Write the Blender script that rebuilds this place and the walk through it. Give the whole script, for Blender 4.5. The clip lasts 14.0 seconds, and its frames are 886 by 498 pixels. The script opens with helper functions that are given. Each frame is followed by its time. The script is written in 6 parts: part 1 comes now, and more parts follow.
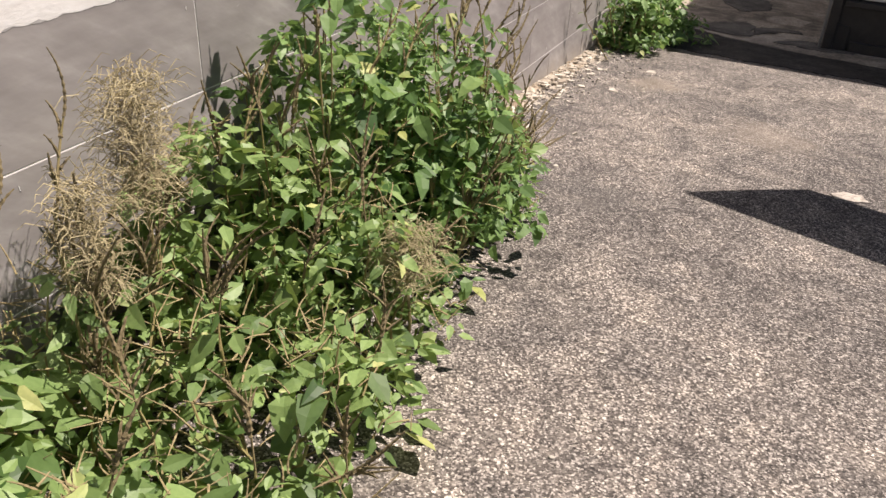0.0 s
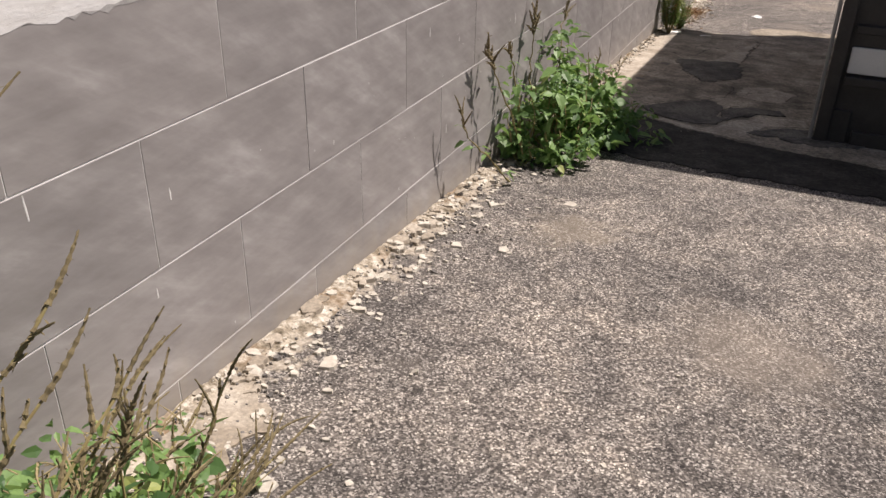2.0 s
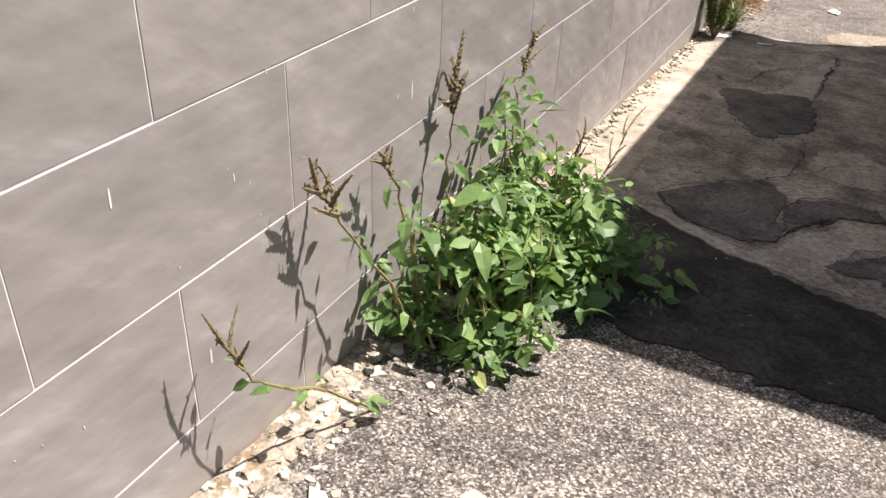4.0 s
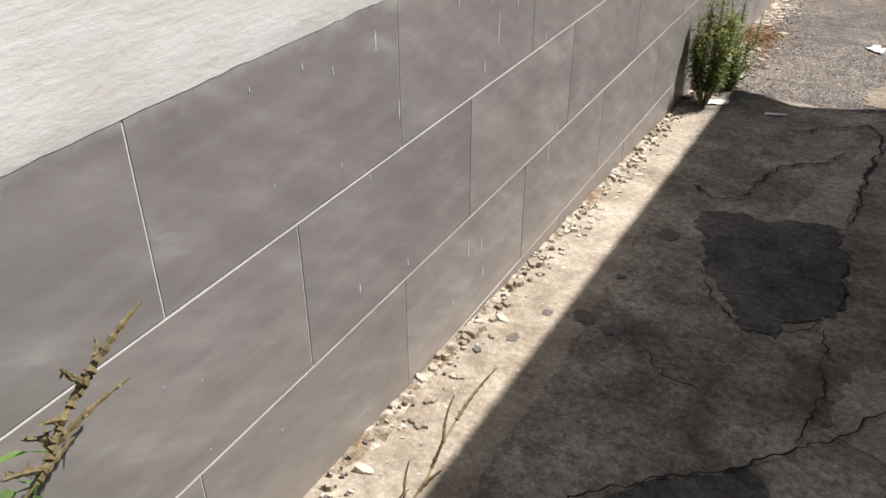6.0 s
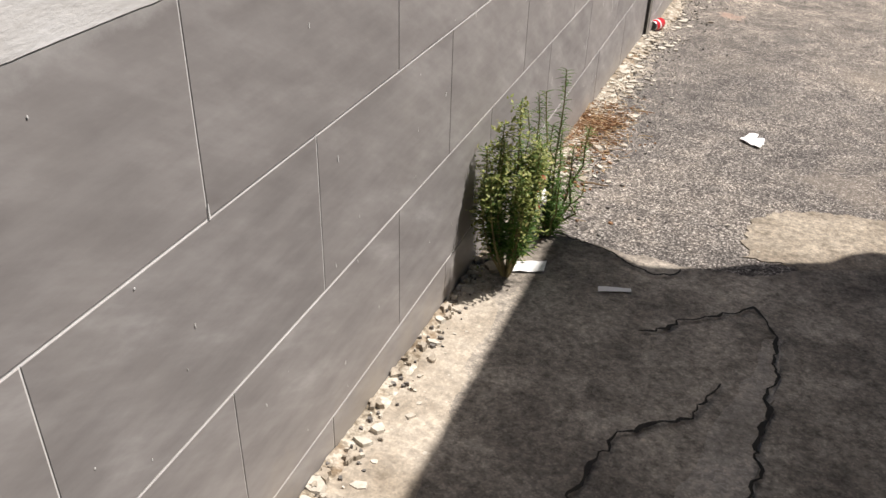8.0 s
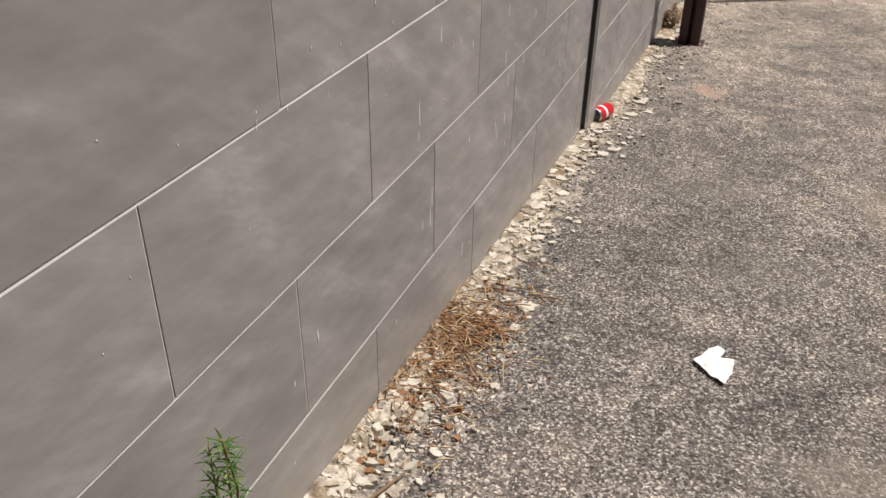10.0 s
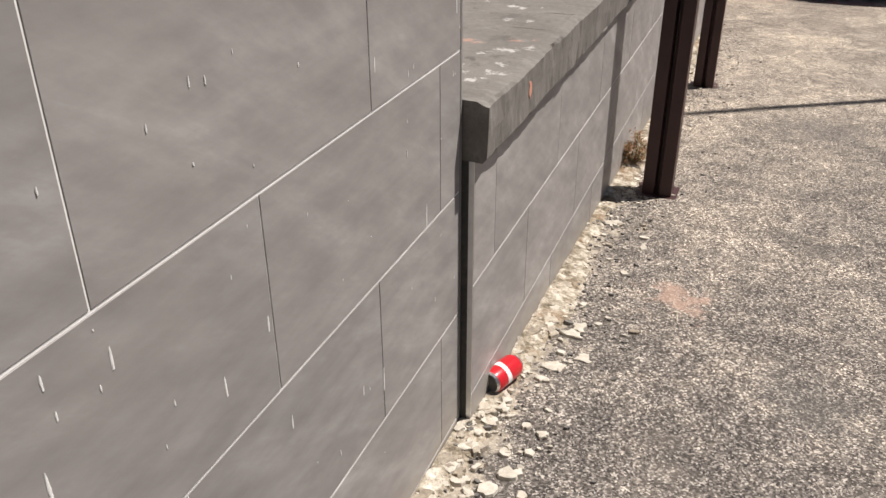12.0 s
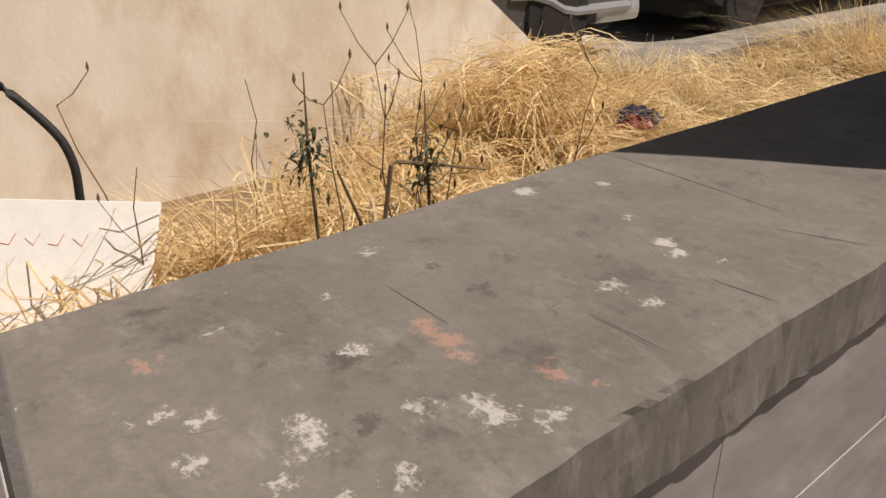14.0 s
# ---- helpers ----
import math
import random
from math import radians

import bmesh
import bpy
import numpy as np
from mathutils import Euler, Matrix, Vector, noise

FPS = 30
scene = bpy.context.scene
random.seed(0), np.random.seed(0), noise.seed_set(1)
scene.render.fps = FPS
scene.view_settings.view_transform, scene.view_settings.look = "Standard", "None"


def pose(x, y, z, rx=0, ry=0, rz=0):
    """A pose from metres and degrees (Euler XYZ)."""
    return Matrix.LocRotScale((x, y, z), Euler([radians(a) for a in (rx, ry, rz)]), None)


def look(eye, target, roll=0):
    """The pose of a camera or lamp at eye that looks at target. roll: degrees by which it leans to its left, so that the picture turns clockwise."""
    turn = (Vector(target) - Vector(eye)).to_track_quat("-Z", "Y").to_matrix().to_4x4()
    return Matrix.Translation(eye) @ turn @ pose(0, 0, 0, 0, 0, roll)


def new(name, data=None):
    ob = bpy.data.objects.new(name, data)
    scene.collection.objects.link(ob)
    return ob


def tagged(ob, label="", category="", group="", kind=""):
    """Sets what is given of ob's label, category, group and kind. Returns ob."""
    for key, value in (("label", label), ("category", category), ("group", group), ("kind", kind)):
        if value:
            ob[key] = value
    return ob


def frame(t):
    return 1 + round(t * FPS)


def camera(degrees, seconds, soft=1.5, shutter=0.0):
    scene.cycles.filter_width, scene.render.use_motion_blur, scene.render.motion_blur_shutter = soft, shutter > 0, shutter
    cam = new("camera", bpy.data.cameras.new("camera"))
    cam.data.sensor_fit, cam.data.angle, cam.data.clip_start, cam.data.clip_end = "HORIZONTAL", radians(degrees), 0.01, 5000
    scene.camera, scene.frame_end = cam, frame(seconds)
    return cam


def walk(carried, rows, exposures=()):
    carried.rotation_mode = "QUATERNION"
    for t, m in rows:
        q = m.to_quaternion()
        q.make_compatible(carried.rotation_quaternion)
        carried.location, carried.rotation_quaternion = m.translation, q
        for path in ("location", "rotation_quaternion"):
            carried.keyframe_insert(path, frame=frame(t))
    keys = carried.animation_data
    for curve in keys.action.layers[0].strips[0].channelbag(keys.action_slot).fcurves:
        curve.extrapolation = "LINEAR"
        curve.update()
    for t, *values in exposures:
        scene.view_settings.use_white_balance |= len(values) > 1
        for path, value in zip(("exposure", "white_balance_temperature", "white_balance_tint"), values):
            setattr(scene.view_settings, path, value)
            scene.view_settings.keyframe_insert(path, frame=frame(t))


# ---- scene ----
cam = camera(56.0, 14.0)

PATH = [
    (0, (1.399, -9.221, 2.032), (0.677, -7.648, 1.029), 2.7),
    (0.5, (1.32, -8.752, 2.019), (0.616, -7.147, 1.055), 1.2),
    (1, (1.348, -8.259, 1.966), (0.608, -6.648, 1.038), 1.4),
    (1.5, (1.29, -7.837, 1.939), (0.557, -6.23, 1.001), 0.9),
    (2, (1.198, -7.325, 1.901), (0.495, -5.702, 0.966), 1.0),
    (2.2, (1.175, -7.095, 1.895), (0.481, -5.477, 0.947), 1.6),
    (4.3, (0.869, -5.194, 1.78), (0.118, -3.674, 0.72), 2.6),
    (4.5, (0.866, -5.032, 1.762), (0.081, -3.526, 0.705), 1.8),
    (5, (0.867, -4.571, 1.741), (0.036, -3.1, 0.671), 2.5),
    (5.5, (0.762, -4.123, 1.711), (-0.068, -2.664, 0.623), 1.0),
    (6, (0.766, -3.662, 1.681), (-0.054, -2.183, 0.614), -0.1),
    (6.5, (0.678, -3.183, 1.655), (-0.031, -1.658, 0.572), 1.0),
    (7, (0.616, -2.786, 1.649), (-0.001, -1.212, 0.579), 0.8),
    (7.2, (0.601, -2.622, 1.62), (0.005, -1.026, 0.572), 1.8),
    (9.3, (0.643, -0.983, 1.528), (0.07, 0.601, 0.45), 1.1),
    (9.5, (0.641, -0.817, 1.532), (0.072, 0.769, 0.455), 0.9),
    (10, (0.644, -0.372, 1.469), (0.028, 1.22, 0.427), 1.0),
    (10.5, (0.631, 0.062, 1.452), (0.034, 1.674, 0.428), 0.8),
    (11, (0.596, 0.461, 1.452), (0.034, 2.093, 0.442), 0.4),
    (11.5, (0.601, 0.906, 1.442), (-0.02, 2.54, 0.471), 0.9),
    (12, (0.549, 1.344, 1.421), (-0.09, 2.988, 0.478), -0.2),
    (12.5, (0.596, 1.736, 1.401), (-0.126, 3.381, 0.523), -0.7),
    (13, (0.607, 2.109, 1.397), (-0.272, 3.681, 0.527), 0.4),
    (13.5, (0.502, 2.46, 1.387), (-0.575, 3.909, 0.528), 0.1),
    (14, (0.43, 2.784, 1.354), (-0.925, 4.015, 0.549), 1.2),
]
LIGHT = [(0, 0.55, 6830, 18), (1.5, 0.46, 6730, 18), (2.0, 0.26, 6630, 17), (2.2, 0.28, 6630, 17), (4.3, 0.94, 6630, 15), (5.0, 0.86, 6580, 13), (5.6, 0.52, 6480, 12), (6.5, 0.36, 6380, 12),
         (7.2, 0.46, 6380, 12), (9.3, 0.44, 6580, 13), (10.0, 0.10, 6580, 12.5), (10.5, -0.14, 6580, 12.5), (11, -0.20, 6580, 12.5), (11.5, 0.08, 6540, 12), (12, 0.28, 6480, 12), (12.5, 0.40, 6530, 13), (13, 0.44, 6580, 12.5), (13.5, 0.40, 6780, 13), (14, -0.21, 7120, 14.4)]
walk(cam, [(t, look(eye, target, roll)) for t, eye, target, roll in PATH], LIGHT)

# ---- light ----
SUN = Vector((0.395, 0.305, 0.866)).normalized()
world = bpy.data.worlds.new("sky")
scene.world = world
world.use_nodes = True
wn = world.node_tree
sky = wn.nodes.new("ShaderNodeTexSky")
sky.sky_type, sky.sun_disc = "NISHITA", False
sky.sun_elevation, sky.sun_rotation = math.asin(SUN.z), math.atan2(SUN.x, SUN.y)
back = wn.nodes["Background"]
wn.links.new(sky.outputs[0], back.inputs[0])
back.inputs[1].default_value = 0.036
sun_data = bpy.data.lights.new("sun", "SUN")
sun_data.energy, sun_data.angle, sun_data.color = 5.2, radians(0.5), (1.0, 0.95, 0.88)
sun = new("sun", sun_data)
sun.rotation_mode = "QUATERNION"
sun.rotation_quaternion = SUN.to_track_quat("Z", "Y")


# ---- materials ----
class Nodes:
    """A small helper that strings shader nodes together."""

    def __init__(self, name):
        self.m = bpy.data.materials.new(name)
        self.m.use_nodes = True
        self.t = self.m.node_tree
        self.b = self.t.nodes["Principled BSDF"]
        self.pos = self.node("ShaderNodeNewGeometry").outputs["Position"]

    def node(self, kind, **values):
        n = self.t.nodes.new(kind)
        for k, v in values.items():
            n.inputs[k].default_value = v
        return n

    def link(self, a, b):
        self.t.links.new(a, b)

    def scaled(self, xyz, shift=False, src=None):
        n = self.node("ShaderNodeVectorMath")
        n.operation = "MULTIPLY"
        n.inputs[1].default_value = xyz
        s = src or self.pos
        if shift:
            info = self.node("ShaderNodeObjectInfo")
            add = self.node("ShaderNodeVectorMath")
            add.operation = "MULTIPLY_ADD"
            self.link(info.outputs["Random"], add.inputs[0])
            add.inputs[1].default_value = (37.0, 53.0, 71.0)
            self.link(s, add.inputs[2])
            s = add.outputs[0]
        self.link(s, n.inputs[0])
        return n.outputs[0]

    def noise(self, vec, scale, detail=6.0, rough=0.6):
        n = self.node("ShaderNodeTexNoise", Scale=scale, Detail=detail, Roughness=rough)
        self.link(vec, n.inputs["Vector"])
        return n.outputs[0]

    def cells(self, vec, scale, out="Color"):
        n = self.node("ShaderNodeTexVoronoi", Scale=scale)
        self.link(vec, n.inputs["Vector"])
        return n.outputs[out]

    def ramp(self, fac, stops):
        n = self.node("ShaderNodeValToRGB")
        r = n.color_ramp
        while len(r.elements) < len(stops):
            r.elements.new(0.5)
        for e, (p, c) in zip(r.elements, stops):
            e.position = p
            e.color = (*c, 1) if len(c) == 3 else c
        self.link(fac, n.inputs[0])
        return n.outputs[0]

    def mix(self, a, b, fac, mode="MIX"):
        n = self.t.nodes.new("ShaderNodeMix")
        n.data_type, n.blend_type = "RGBA", mode
        for sock, v in ((n.inputs[0], fac), (n.inputs[6], a), (n.inputs[7], b)):
            if isinstance(v, (int, float)):
                sock.default_value = v
            elif isinstance(v, tuple):
                sock.default_value = (*v, 1)
            else:
                self.link(v, sock)
        return n.outputs[2]

    def bump(self, height, strength, distance):
        n = self.node("ShaderNodeBump", Strength=strength, Distance=distance)
        self.link(height, n.inputs["Height"])
        if self.b.inputs["Normal"].is_linked:
            self.link(self.b.inputs["Normal"].links[0].from_socket, n.inputs["Normal"])
        self.link(n.outputs[0], self.b.inputs["Normal"])

    def done(self, color, rough=0.8, metal=0.0, spec=0.5):
        if isinstance(color, tuple):
            self.b.inputs["Base Color"].default_value = (*color, 1)
        else:
            self.link(color, self.b.inputs["Base Color"])
        self.b.inputs["Roughness"].default_value = rough
        self.b.inputs["Metallic"].default_value = metal
        self.b.inputs["Specular IOR Level"].default_value = spec
        return self.m


def plain(name, dark, light, scale=8.0, rough=0.7, metal=0.0, bump=0.2, spec=0.5):
    """A surface of one colour, mottled and slightly uneven."""
    n = Nodes(name)
    a = n.noise(n.pos, scale)
    f = n.noise(n.pos, scale * 9, 4)
    n.bump(f, bump, 0.004)
    return n.done(n.mix(n.ramp(a, [(0.3, dark), (0.7, light)]), n.ramp(f, [(0.3, dark), (0.7, light)]), 0.35), rough, metal, spec)


def tile_surface():
    n = Nodes("porcelain_tile")
    turn = n.node("ShaderNodeVectorRotate")
    turn.rotation_type = "X_AXIS"
    turn.inputs["Angle"].default_value = 0.5
    n.link(n.pos, turn.inputs["Vector"])
    vec = n.scaled((1.0, 0.45, 1.7), True, turn.outputs[0])
    cloud = n.noise(vec, 8.0, 7, 0.62)
    veil = n.noise(n.scaled((1.0, 0.55, 2.6), True), 10.0, 5)
    grain = n.noise(n.pos, 160.0, 3)
    c = n.ramp(cloud, [(0.34, (0.218, 0.202, 0.196)), (0.50, (0.276, 0.257, 0.250)), (0.61, (0.350, 0.330, 0.322)), (0.72, (0.49, 0.47, 0.462))])
    c = n.mix(c, n.ramp(veil, [(0.35, (0.240, 0.222, 0.215)), (0.7, (0.375, 0.354, 0.343))]), 0.45)
    info = n.node("ShaderNodeObjectInfo")
    c = n.mix(c, n.ramp(info.outputs["Random"], [(0.0, (0.88, 0.88, 0.88)), (1.0, (1.07, 1.06, 1.05))]), 0.7, "MULTIPLY")
    dust = n.noise(n.scaled((1, 1, 1)), 2.3, 6)
    c = n.mix(c, (0.40, 0.37, 0.34), n.ramp(dust, [(0.55, (0, 0, 0)), (0.8, (0.28, 0.28, 0.28))]))
    # dried splashes of sandy mud over the foot of the wall
    xyz = n.node("ShaderNodeSeparateXYZ")
    n.link(n.pos, xyz.inputs[0])
    above = n.node("ShaderNodeMath")
    above.operation = "MULTIPLY_ADD"
    above.inputs[1].default_value = 0.062
    n.link(xyz.outputs[1], above.inputs[0])
    n.link(xyz.outputs[2], above.inputs[2])
    reach = n.node("ShaderNodeMapRange")
    n.link(above.outputs[0], reach.inputs[0])
    reach.inputs[1].default_value, reach.inputs[2].default_value = 0.245, 0.50
    reach.inputs[3].default_value, reach.inputs[4].default_value = 0.22, -0.30
    mud = n.node("ShaderNodeMath")
    n.link(n.noise(n.scaled((1, 1.4, 0.8)), 6.0, 7, 0.65), mud.inputs[0])
    n.link(reach.outputs[0], mud.inputs[1])
    c = n.mix(c, (0.37, 0.32, 0.255), n.ramp(mud.outputs[0], [(0.46, (0, 0, 0)), (0.80, (0.5, 0.5, 0.5))]))
    # thin plaster wash trowelled over the top course
    low_lim = n.node("ShaderNodeMapRange")
    n.link(xyz.outputs[2], low_lim.inputs[0])
    low_lim.inputs[1].default_value, low_lim.inputs[2].default_value = 1.215, 1.30
    low_lim.inputs[3].default_value, low_lim.inputs[4].default_value = -0.32, 0.20
    wash = n.node("ShaderNodeMath")
    n.link(n.noise(n.scaled((1, 0.8, 1.0)), 7.0, 8, 0.7), wash.inputs[0])
    n.link(low_lim.outputs[0], wash.inputs[1])
    along = n.node("ShaderNodeMath")
    along.operation = "GREATER_THAN"
    along.inputs[1].default_value = -3.366
    n.link(xyz.outputs[1], along.inputs[0])
    ends = n.node("ShaderNodeMapRange")
    n.link(xyz.outputs[1], ends.inputs[0])
    ends.inputs[1].default_value, ends.inputs[2].default_value = 0.4, 1.2
    ends.inputs[3].default_value, ends.inputs[4].default_value = 0.0, 0.5
    less = n.node("ShaderNodeMath")
    less.operation = "SUBTRACT"
    n.link(wash.outputs[0], less.inputs[0])
    n.link(ends.outputs[0], less.inputs[1])
    wash = less
    c = n.mix(c, (0.50, 0.485, 0.47), n.mix((0.0, 0.0, 0.0), n.ramp(wash.outputs[0], [(0.50, (0, 0, 0)), (0.74, (0.7, 0.7, 0.7))]), along.outputs[0]))
    n.bump(grain, 0.06, 0.001)
    n.link(n.ramp(cloud, [(0.3, (0.52, 0.52, 0.52)), (0.7, (0.42, 0.42, 0.42))]), n.b.inputs["Roughness"])
    m = n.done(c, 0.48)
    n.link(n.ramp(cloud, [(0.3, (0.55, 0.55, 0.55)), (0.7, (0.43, 0.43, 0.43))]), n.b.inputs["Roughness"])
    return m


# spills and worn spots on the paving: x, y, radius, colour, strength
STAINS = [(0.42, 3.76, 0.11, (0.45, 0.30, 0.23), 0.6), (0.83, 4.36, 0.15, (0.06, 0.055, 0.052), 0.55), (0.80, 3.3, 0.20, (0.09, 0.085, 0.08), 0.4),
          (1.05, 1.05, 0.20, (0.32, 0.27, 0.22), 0.3), (0.55, 2.55, 0.22, (0.26, 0.225, 0.185), 0.14), (1.3, 2.6, 0.28, (0.32, 0.27, 0.21), 0.35), (0.75, 1.9, 0.22, (0.08, 0.075, 0.07), 0.35),
          (1.2, -5.2, 0.3, (0.30, 0.25, 0.20), 0.35), (0.7, -6.4, 0.25, (0.09, 0.085, 0.08), 0.3), (0.55, -4.6, 0.18, (0.30, 0.25, 0.19), 0.4), (0.9, 6.0, 0.3, (0.10, 0.09, 0.085), 0.35), (1.4, 7.4, 0.35, (0.36, 0.31, 0.26), 0.4)]


def aggregate_surface():
    n = Nodes("exposed_aggregate")
    flat = n.scaled((1, 1, 0.6))
    warp = n.noise(flat, 60.0, 2)
    jig = n.node("ShaderNodeTexNoise", Scale=170.0, Detail=3.0, Roughness=0.7)
    n.link(flat, jig.inputs["Vector"])
    bent = n.node("ShaderNodeVectorMath")
    bent.operation = "MULTIPLY_ADD"
    n.link(jig.outputs["Color"], bent.inputs[0])
    bent.inputs[1].default_value = (0.007, 0.007, 0.0)
    n.link(flat, bent.inputs[2])
    fine = n.cells(bent.outputs[0], 215.0)
    mid = n.cells(bent.outputs[0], 120.0)
    big = n.noise(flat, 1.3, 7, 0.62)
    blot = n.noise(flat, 5.0, 5)
    sep = n.node("ShaderNodeSeparateColor")
    n.link(fine, sep.inputs[0])
    sep2 = n.node("ShaderNodeSeparateColor")
    n.link(mid, sep2.inputs[0])
    grit = n.ramp(sep.outputs[0], [(0.0, (0.022, 0.020, 0.019)), (0.36, (0.080, 0.072, 0.066)), (0.70, (0.210, 0.193, 0.178)), (0.89, (0.455, 0.427, 0.395)), (1.0, (0.78, 0.745, 0.69))])
    stones = n.ramp(sep2.outputs[1], [(0.0, (0.05, 0.045, 0.042)), (0.6, (0.15, 0.136, 0.124)), (0.9, (0.27, 0.25, 0.23)), (1.0, (0.68, 0.64, 0.58))])
    c = n.mix(grit, stones, 0.26)
    c = n.mix(c, n.ramp(big, [(0.34, (0.58, 0.565, 0.56)), (0.5, (0.82, 0.795, 0.775)), (0.66, (1.18, 1.13, 1.07))]), 0.9, "MULTIPLY")
    worn = n.noise(flat, 8.5, 8, 0.7)
    c = n.mix(c, n.ramp(worn, [(0.36, (0.62, 0.61, 0.61)), (0.5, (0.98, 0.97, 0.96)), (0.64, (1.38, 1.34, 1.28))]), 0.85, "MULTIPLY")
    c = n.mix(c, (0.255, 0.222, 0.188), n.ramp(blot, [(0.56, (0, 0, 0)), (0.78, (0.34, 0.34, 0.34))]))
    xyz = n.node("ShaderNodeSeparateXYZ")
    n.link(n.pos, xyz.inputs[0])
    # Far paving multiplied paler: sandier tone, plus grazing-sun brightness put into the colour.
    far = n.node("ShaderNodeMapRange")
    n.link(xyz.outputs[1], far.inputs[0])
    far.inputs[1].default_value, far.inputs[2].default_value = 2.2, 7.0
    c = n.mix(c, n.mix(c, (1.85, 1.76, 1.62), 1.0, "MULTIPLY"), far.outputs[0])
    ripple = n.node("ShaderNodeTexNoise", Scale=6.0, Detail=7.0, Roughness=0.75)
    n.link(n.pos, ripple.inputs["Vector"])
    moved = n.node("ShaderNodeVectorMath")
    moved.operation = "MULTIPLY_ADD"
    n.link(ripple.outputs["Color"], moved.inputs[0])
    moved.inputs[1].default_value = (0.60, 0.70, 0.0)
    n.link(n.scaled((1, 1, 0)), moved.inputs[2])
    for sx, sy, sr, col, amount in STAINS:
        d = n.node("ShaderNodeVectorMath")
        d.operation = "DISTANCE"
        n.link(moved.outputs[0], d.inputs[0])
        d.inputs[1].default_value = (sx + 0.30, sy + 0.35, 0.0)
        k = n.node("ShaderNodeMapRange")
        n.link(d.outputs["Value"], k.inputs[0])
        k.inputs[1].default_value, k.inputs[2].default_value = sr, sr * 0.45
        k.inputs[3].default_value, k.inputs[4].default_value = 0.0, amount
        c = n.mix(c, col, k.outputs[0])
    edge = n.node("ShaderNodeMapRange")
    n.link(xyz.outputs[0], edge.inputs[0])
    edge.inputs[1].default_value, edge.inputs[2].default_value = 0.0, 0.30
    edge.inputs[3].default_value, edge.inputs[4].default_value = 0.30, -0.15
    dirt = n.node("ShaderNodeMath")
    dirt.operation = "ADD"
    n.link(n.noise(flat, 17.0, 6, 0.65), dirt.inputs[0])
    n.link(edge.outputs[0], dirt.inputs[1])
    c = n.mix(c, n.ramp(warp, [(0.3, (0.27, 0.225, 0.17)), (0.7, (0.52, 0.46, 0.375))]), n.ramp(dirt.outputs[0], [(0.60, (0, 0, 0)), (0.72, (0.85, 0.85, 0.85))]))
    n.bump(sep.outputs[0], 0.7, 0.005)
    n.bump(warp, 0.3, 0.003)
    return n.done(c, 0.88, 0, 0.3)


def worn_concrete(name, dark, mid, light, grit=0.35):
    n = Nodes(name)
    flat = n.scaled((1, 1, 0.7))
    big = n.noise(flat, 2.2, 8, 0.65)
    blot = n.noise(flat, 7.0, 6, 0.6)
    sep = n.node("ShaderNodeSeparateColor")
    n.link(n.cells(flat, 190.0), sep.inputs[0])
    c = n.ramp(big, [(0.36, dark), (0.5, mid), (0.64, light)])
    c = n.mix(c, n.ramp(blot, [(0.38, dark), (0.66, light)]), 0.45)
    c = n.mix(c, n.ramp(sep.outputs[0], [(0.0, (0.45, 0.45, 0.45)), (0.7, (1, 1, 1)), (1.0, (1.7, 1.65, 1.6))]), grit * 0.45, "MULTIPLY")
    speck = n.noise(flat, 48.0, 6, 0.72)
    c = n.mix(c, n.ramp(speck, [(0.34, (0.52, 0.51, 0.50)), (0.48, (0.95, 0.95, 0.95)), (0.62, (1.35, 1.33, 1.30))]), min(1.0, grit * 1.1), "MULTIPLY")
    n.bump(blot, 0.35, 0.01)
    n.bump(speck, 0.3, 0.004)
    return n.done(c, 0.9, 0, 0.25)


def leaf_surface(name, dark, light, back_col, through_col, clump=0.0):
    n = Nodes(name)
    isl = n.node("ShaderNodeNewGeometry").outputs["Random Per Island"]
    vein = n.noise(n.pos, 90.0, 3)
    c = n.ramp(isl, [(0.0, dark), (0.7, light), (0.93, light), (1.0, back_col)])
    c = n.mix(c, n.ramp(vein, [(0.3, (0.75, 0.8, 0.7)), (0.7, (1.2, 1.15, 1.1))]), 0.6, "MULTIPLY")
    if clump:
        c = n.mix(c, n.ramp(n.noise(n.pos, clump, 4), [(0.36, (0.66, 0.56, 0.45)), (0.50, (1, 1, 1)), (0.66, (1.15, 1.15, 1.13))]), 0.9, "MULTIPLY")
    n.done(c, 0.48, 0, 0.4)
    tr = n.node("ShaderNodeBsdfTranslucent")
    n.link(n.mix(c, through_col, 0.5), tr.inputs[0])
    mx = n.node("ShaderNodeMixShader")
    mx.inputs[0].default_value = 0.33
    n.link(n.b.outputs[0], mx.inputs[1])
    n.link(tr.outputs[0], mx.inputs[2])
    n.link(mx.outputs[0], n.t.nodes["Material Output"].inputs[0])
    return n.m


TILE = tile_surface()
GROUT = plain("pale_grout", (0.70, 0.68, 0.65), (0.88, 0.87, 0.85), 9, 0.9)
def plaster_surface():
    n = Nodes("white_plaster")
    big = n.noise(n.pos, 3.0, 5)
    drag = n.noise(n.scaled((1.0, 0.35, 1.6)), 22.0, 7, 0.7)
    pits = n.noise(n.scaled((1.0, 0.6, 1.2)), 70.0, 4)
    c = n.mix(n.ramp(big, [(0.3, (0.74, 0.725, 0.71)), (0.7, (0.86, 0.85, 0.84))]), n.ramp(drag, [(0.35, (0.82, 0.80, 0.77)), (0.65, (1, 1, 1))]), 0.7, "MULTIPLY")
    n.bump(drag, 0.22, 0.006)
    n.bump(pits, 0.3, 0.003)
    return n.done(c, 0.9, 0, 0.3)


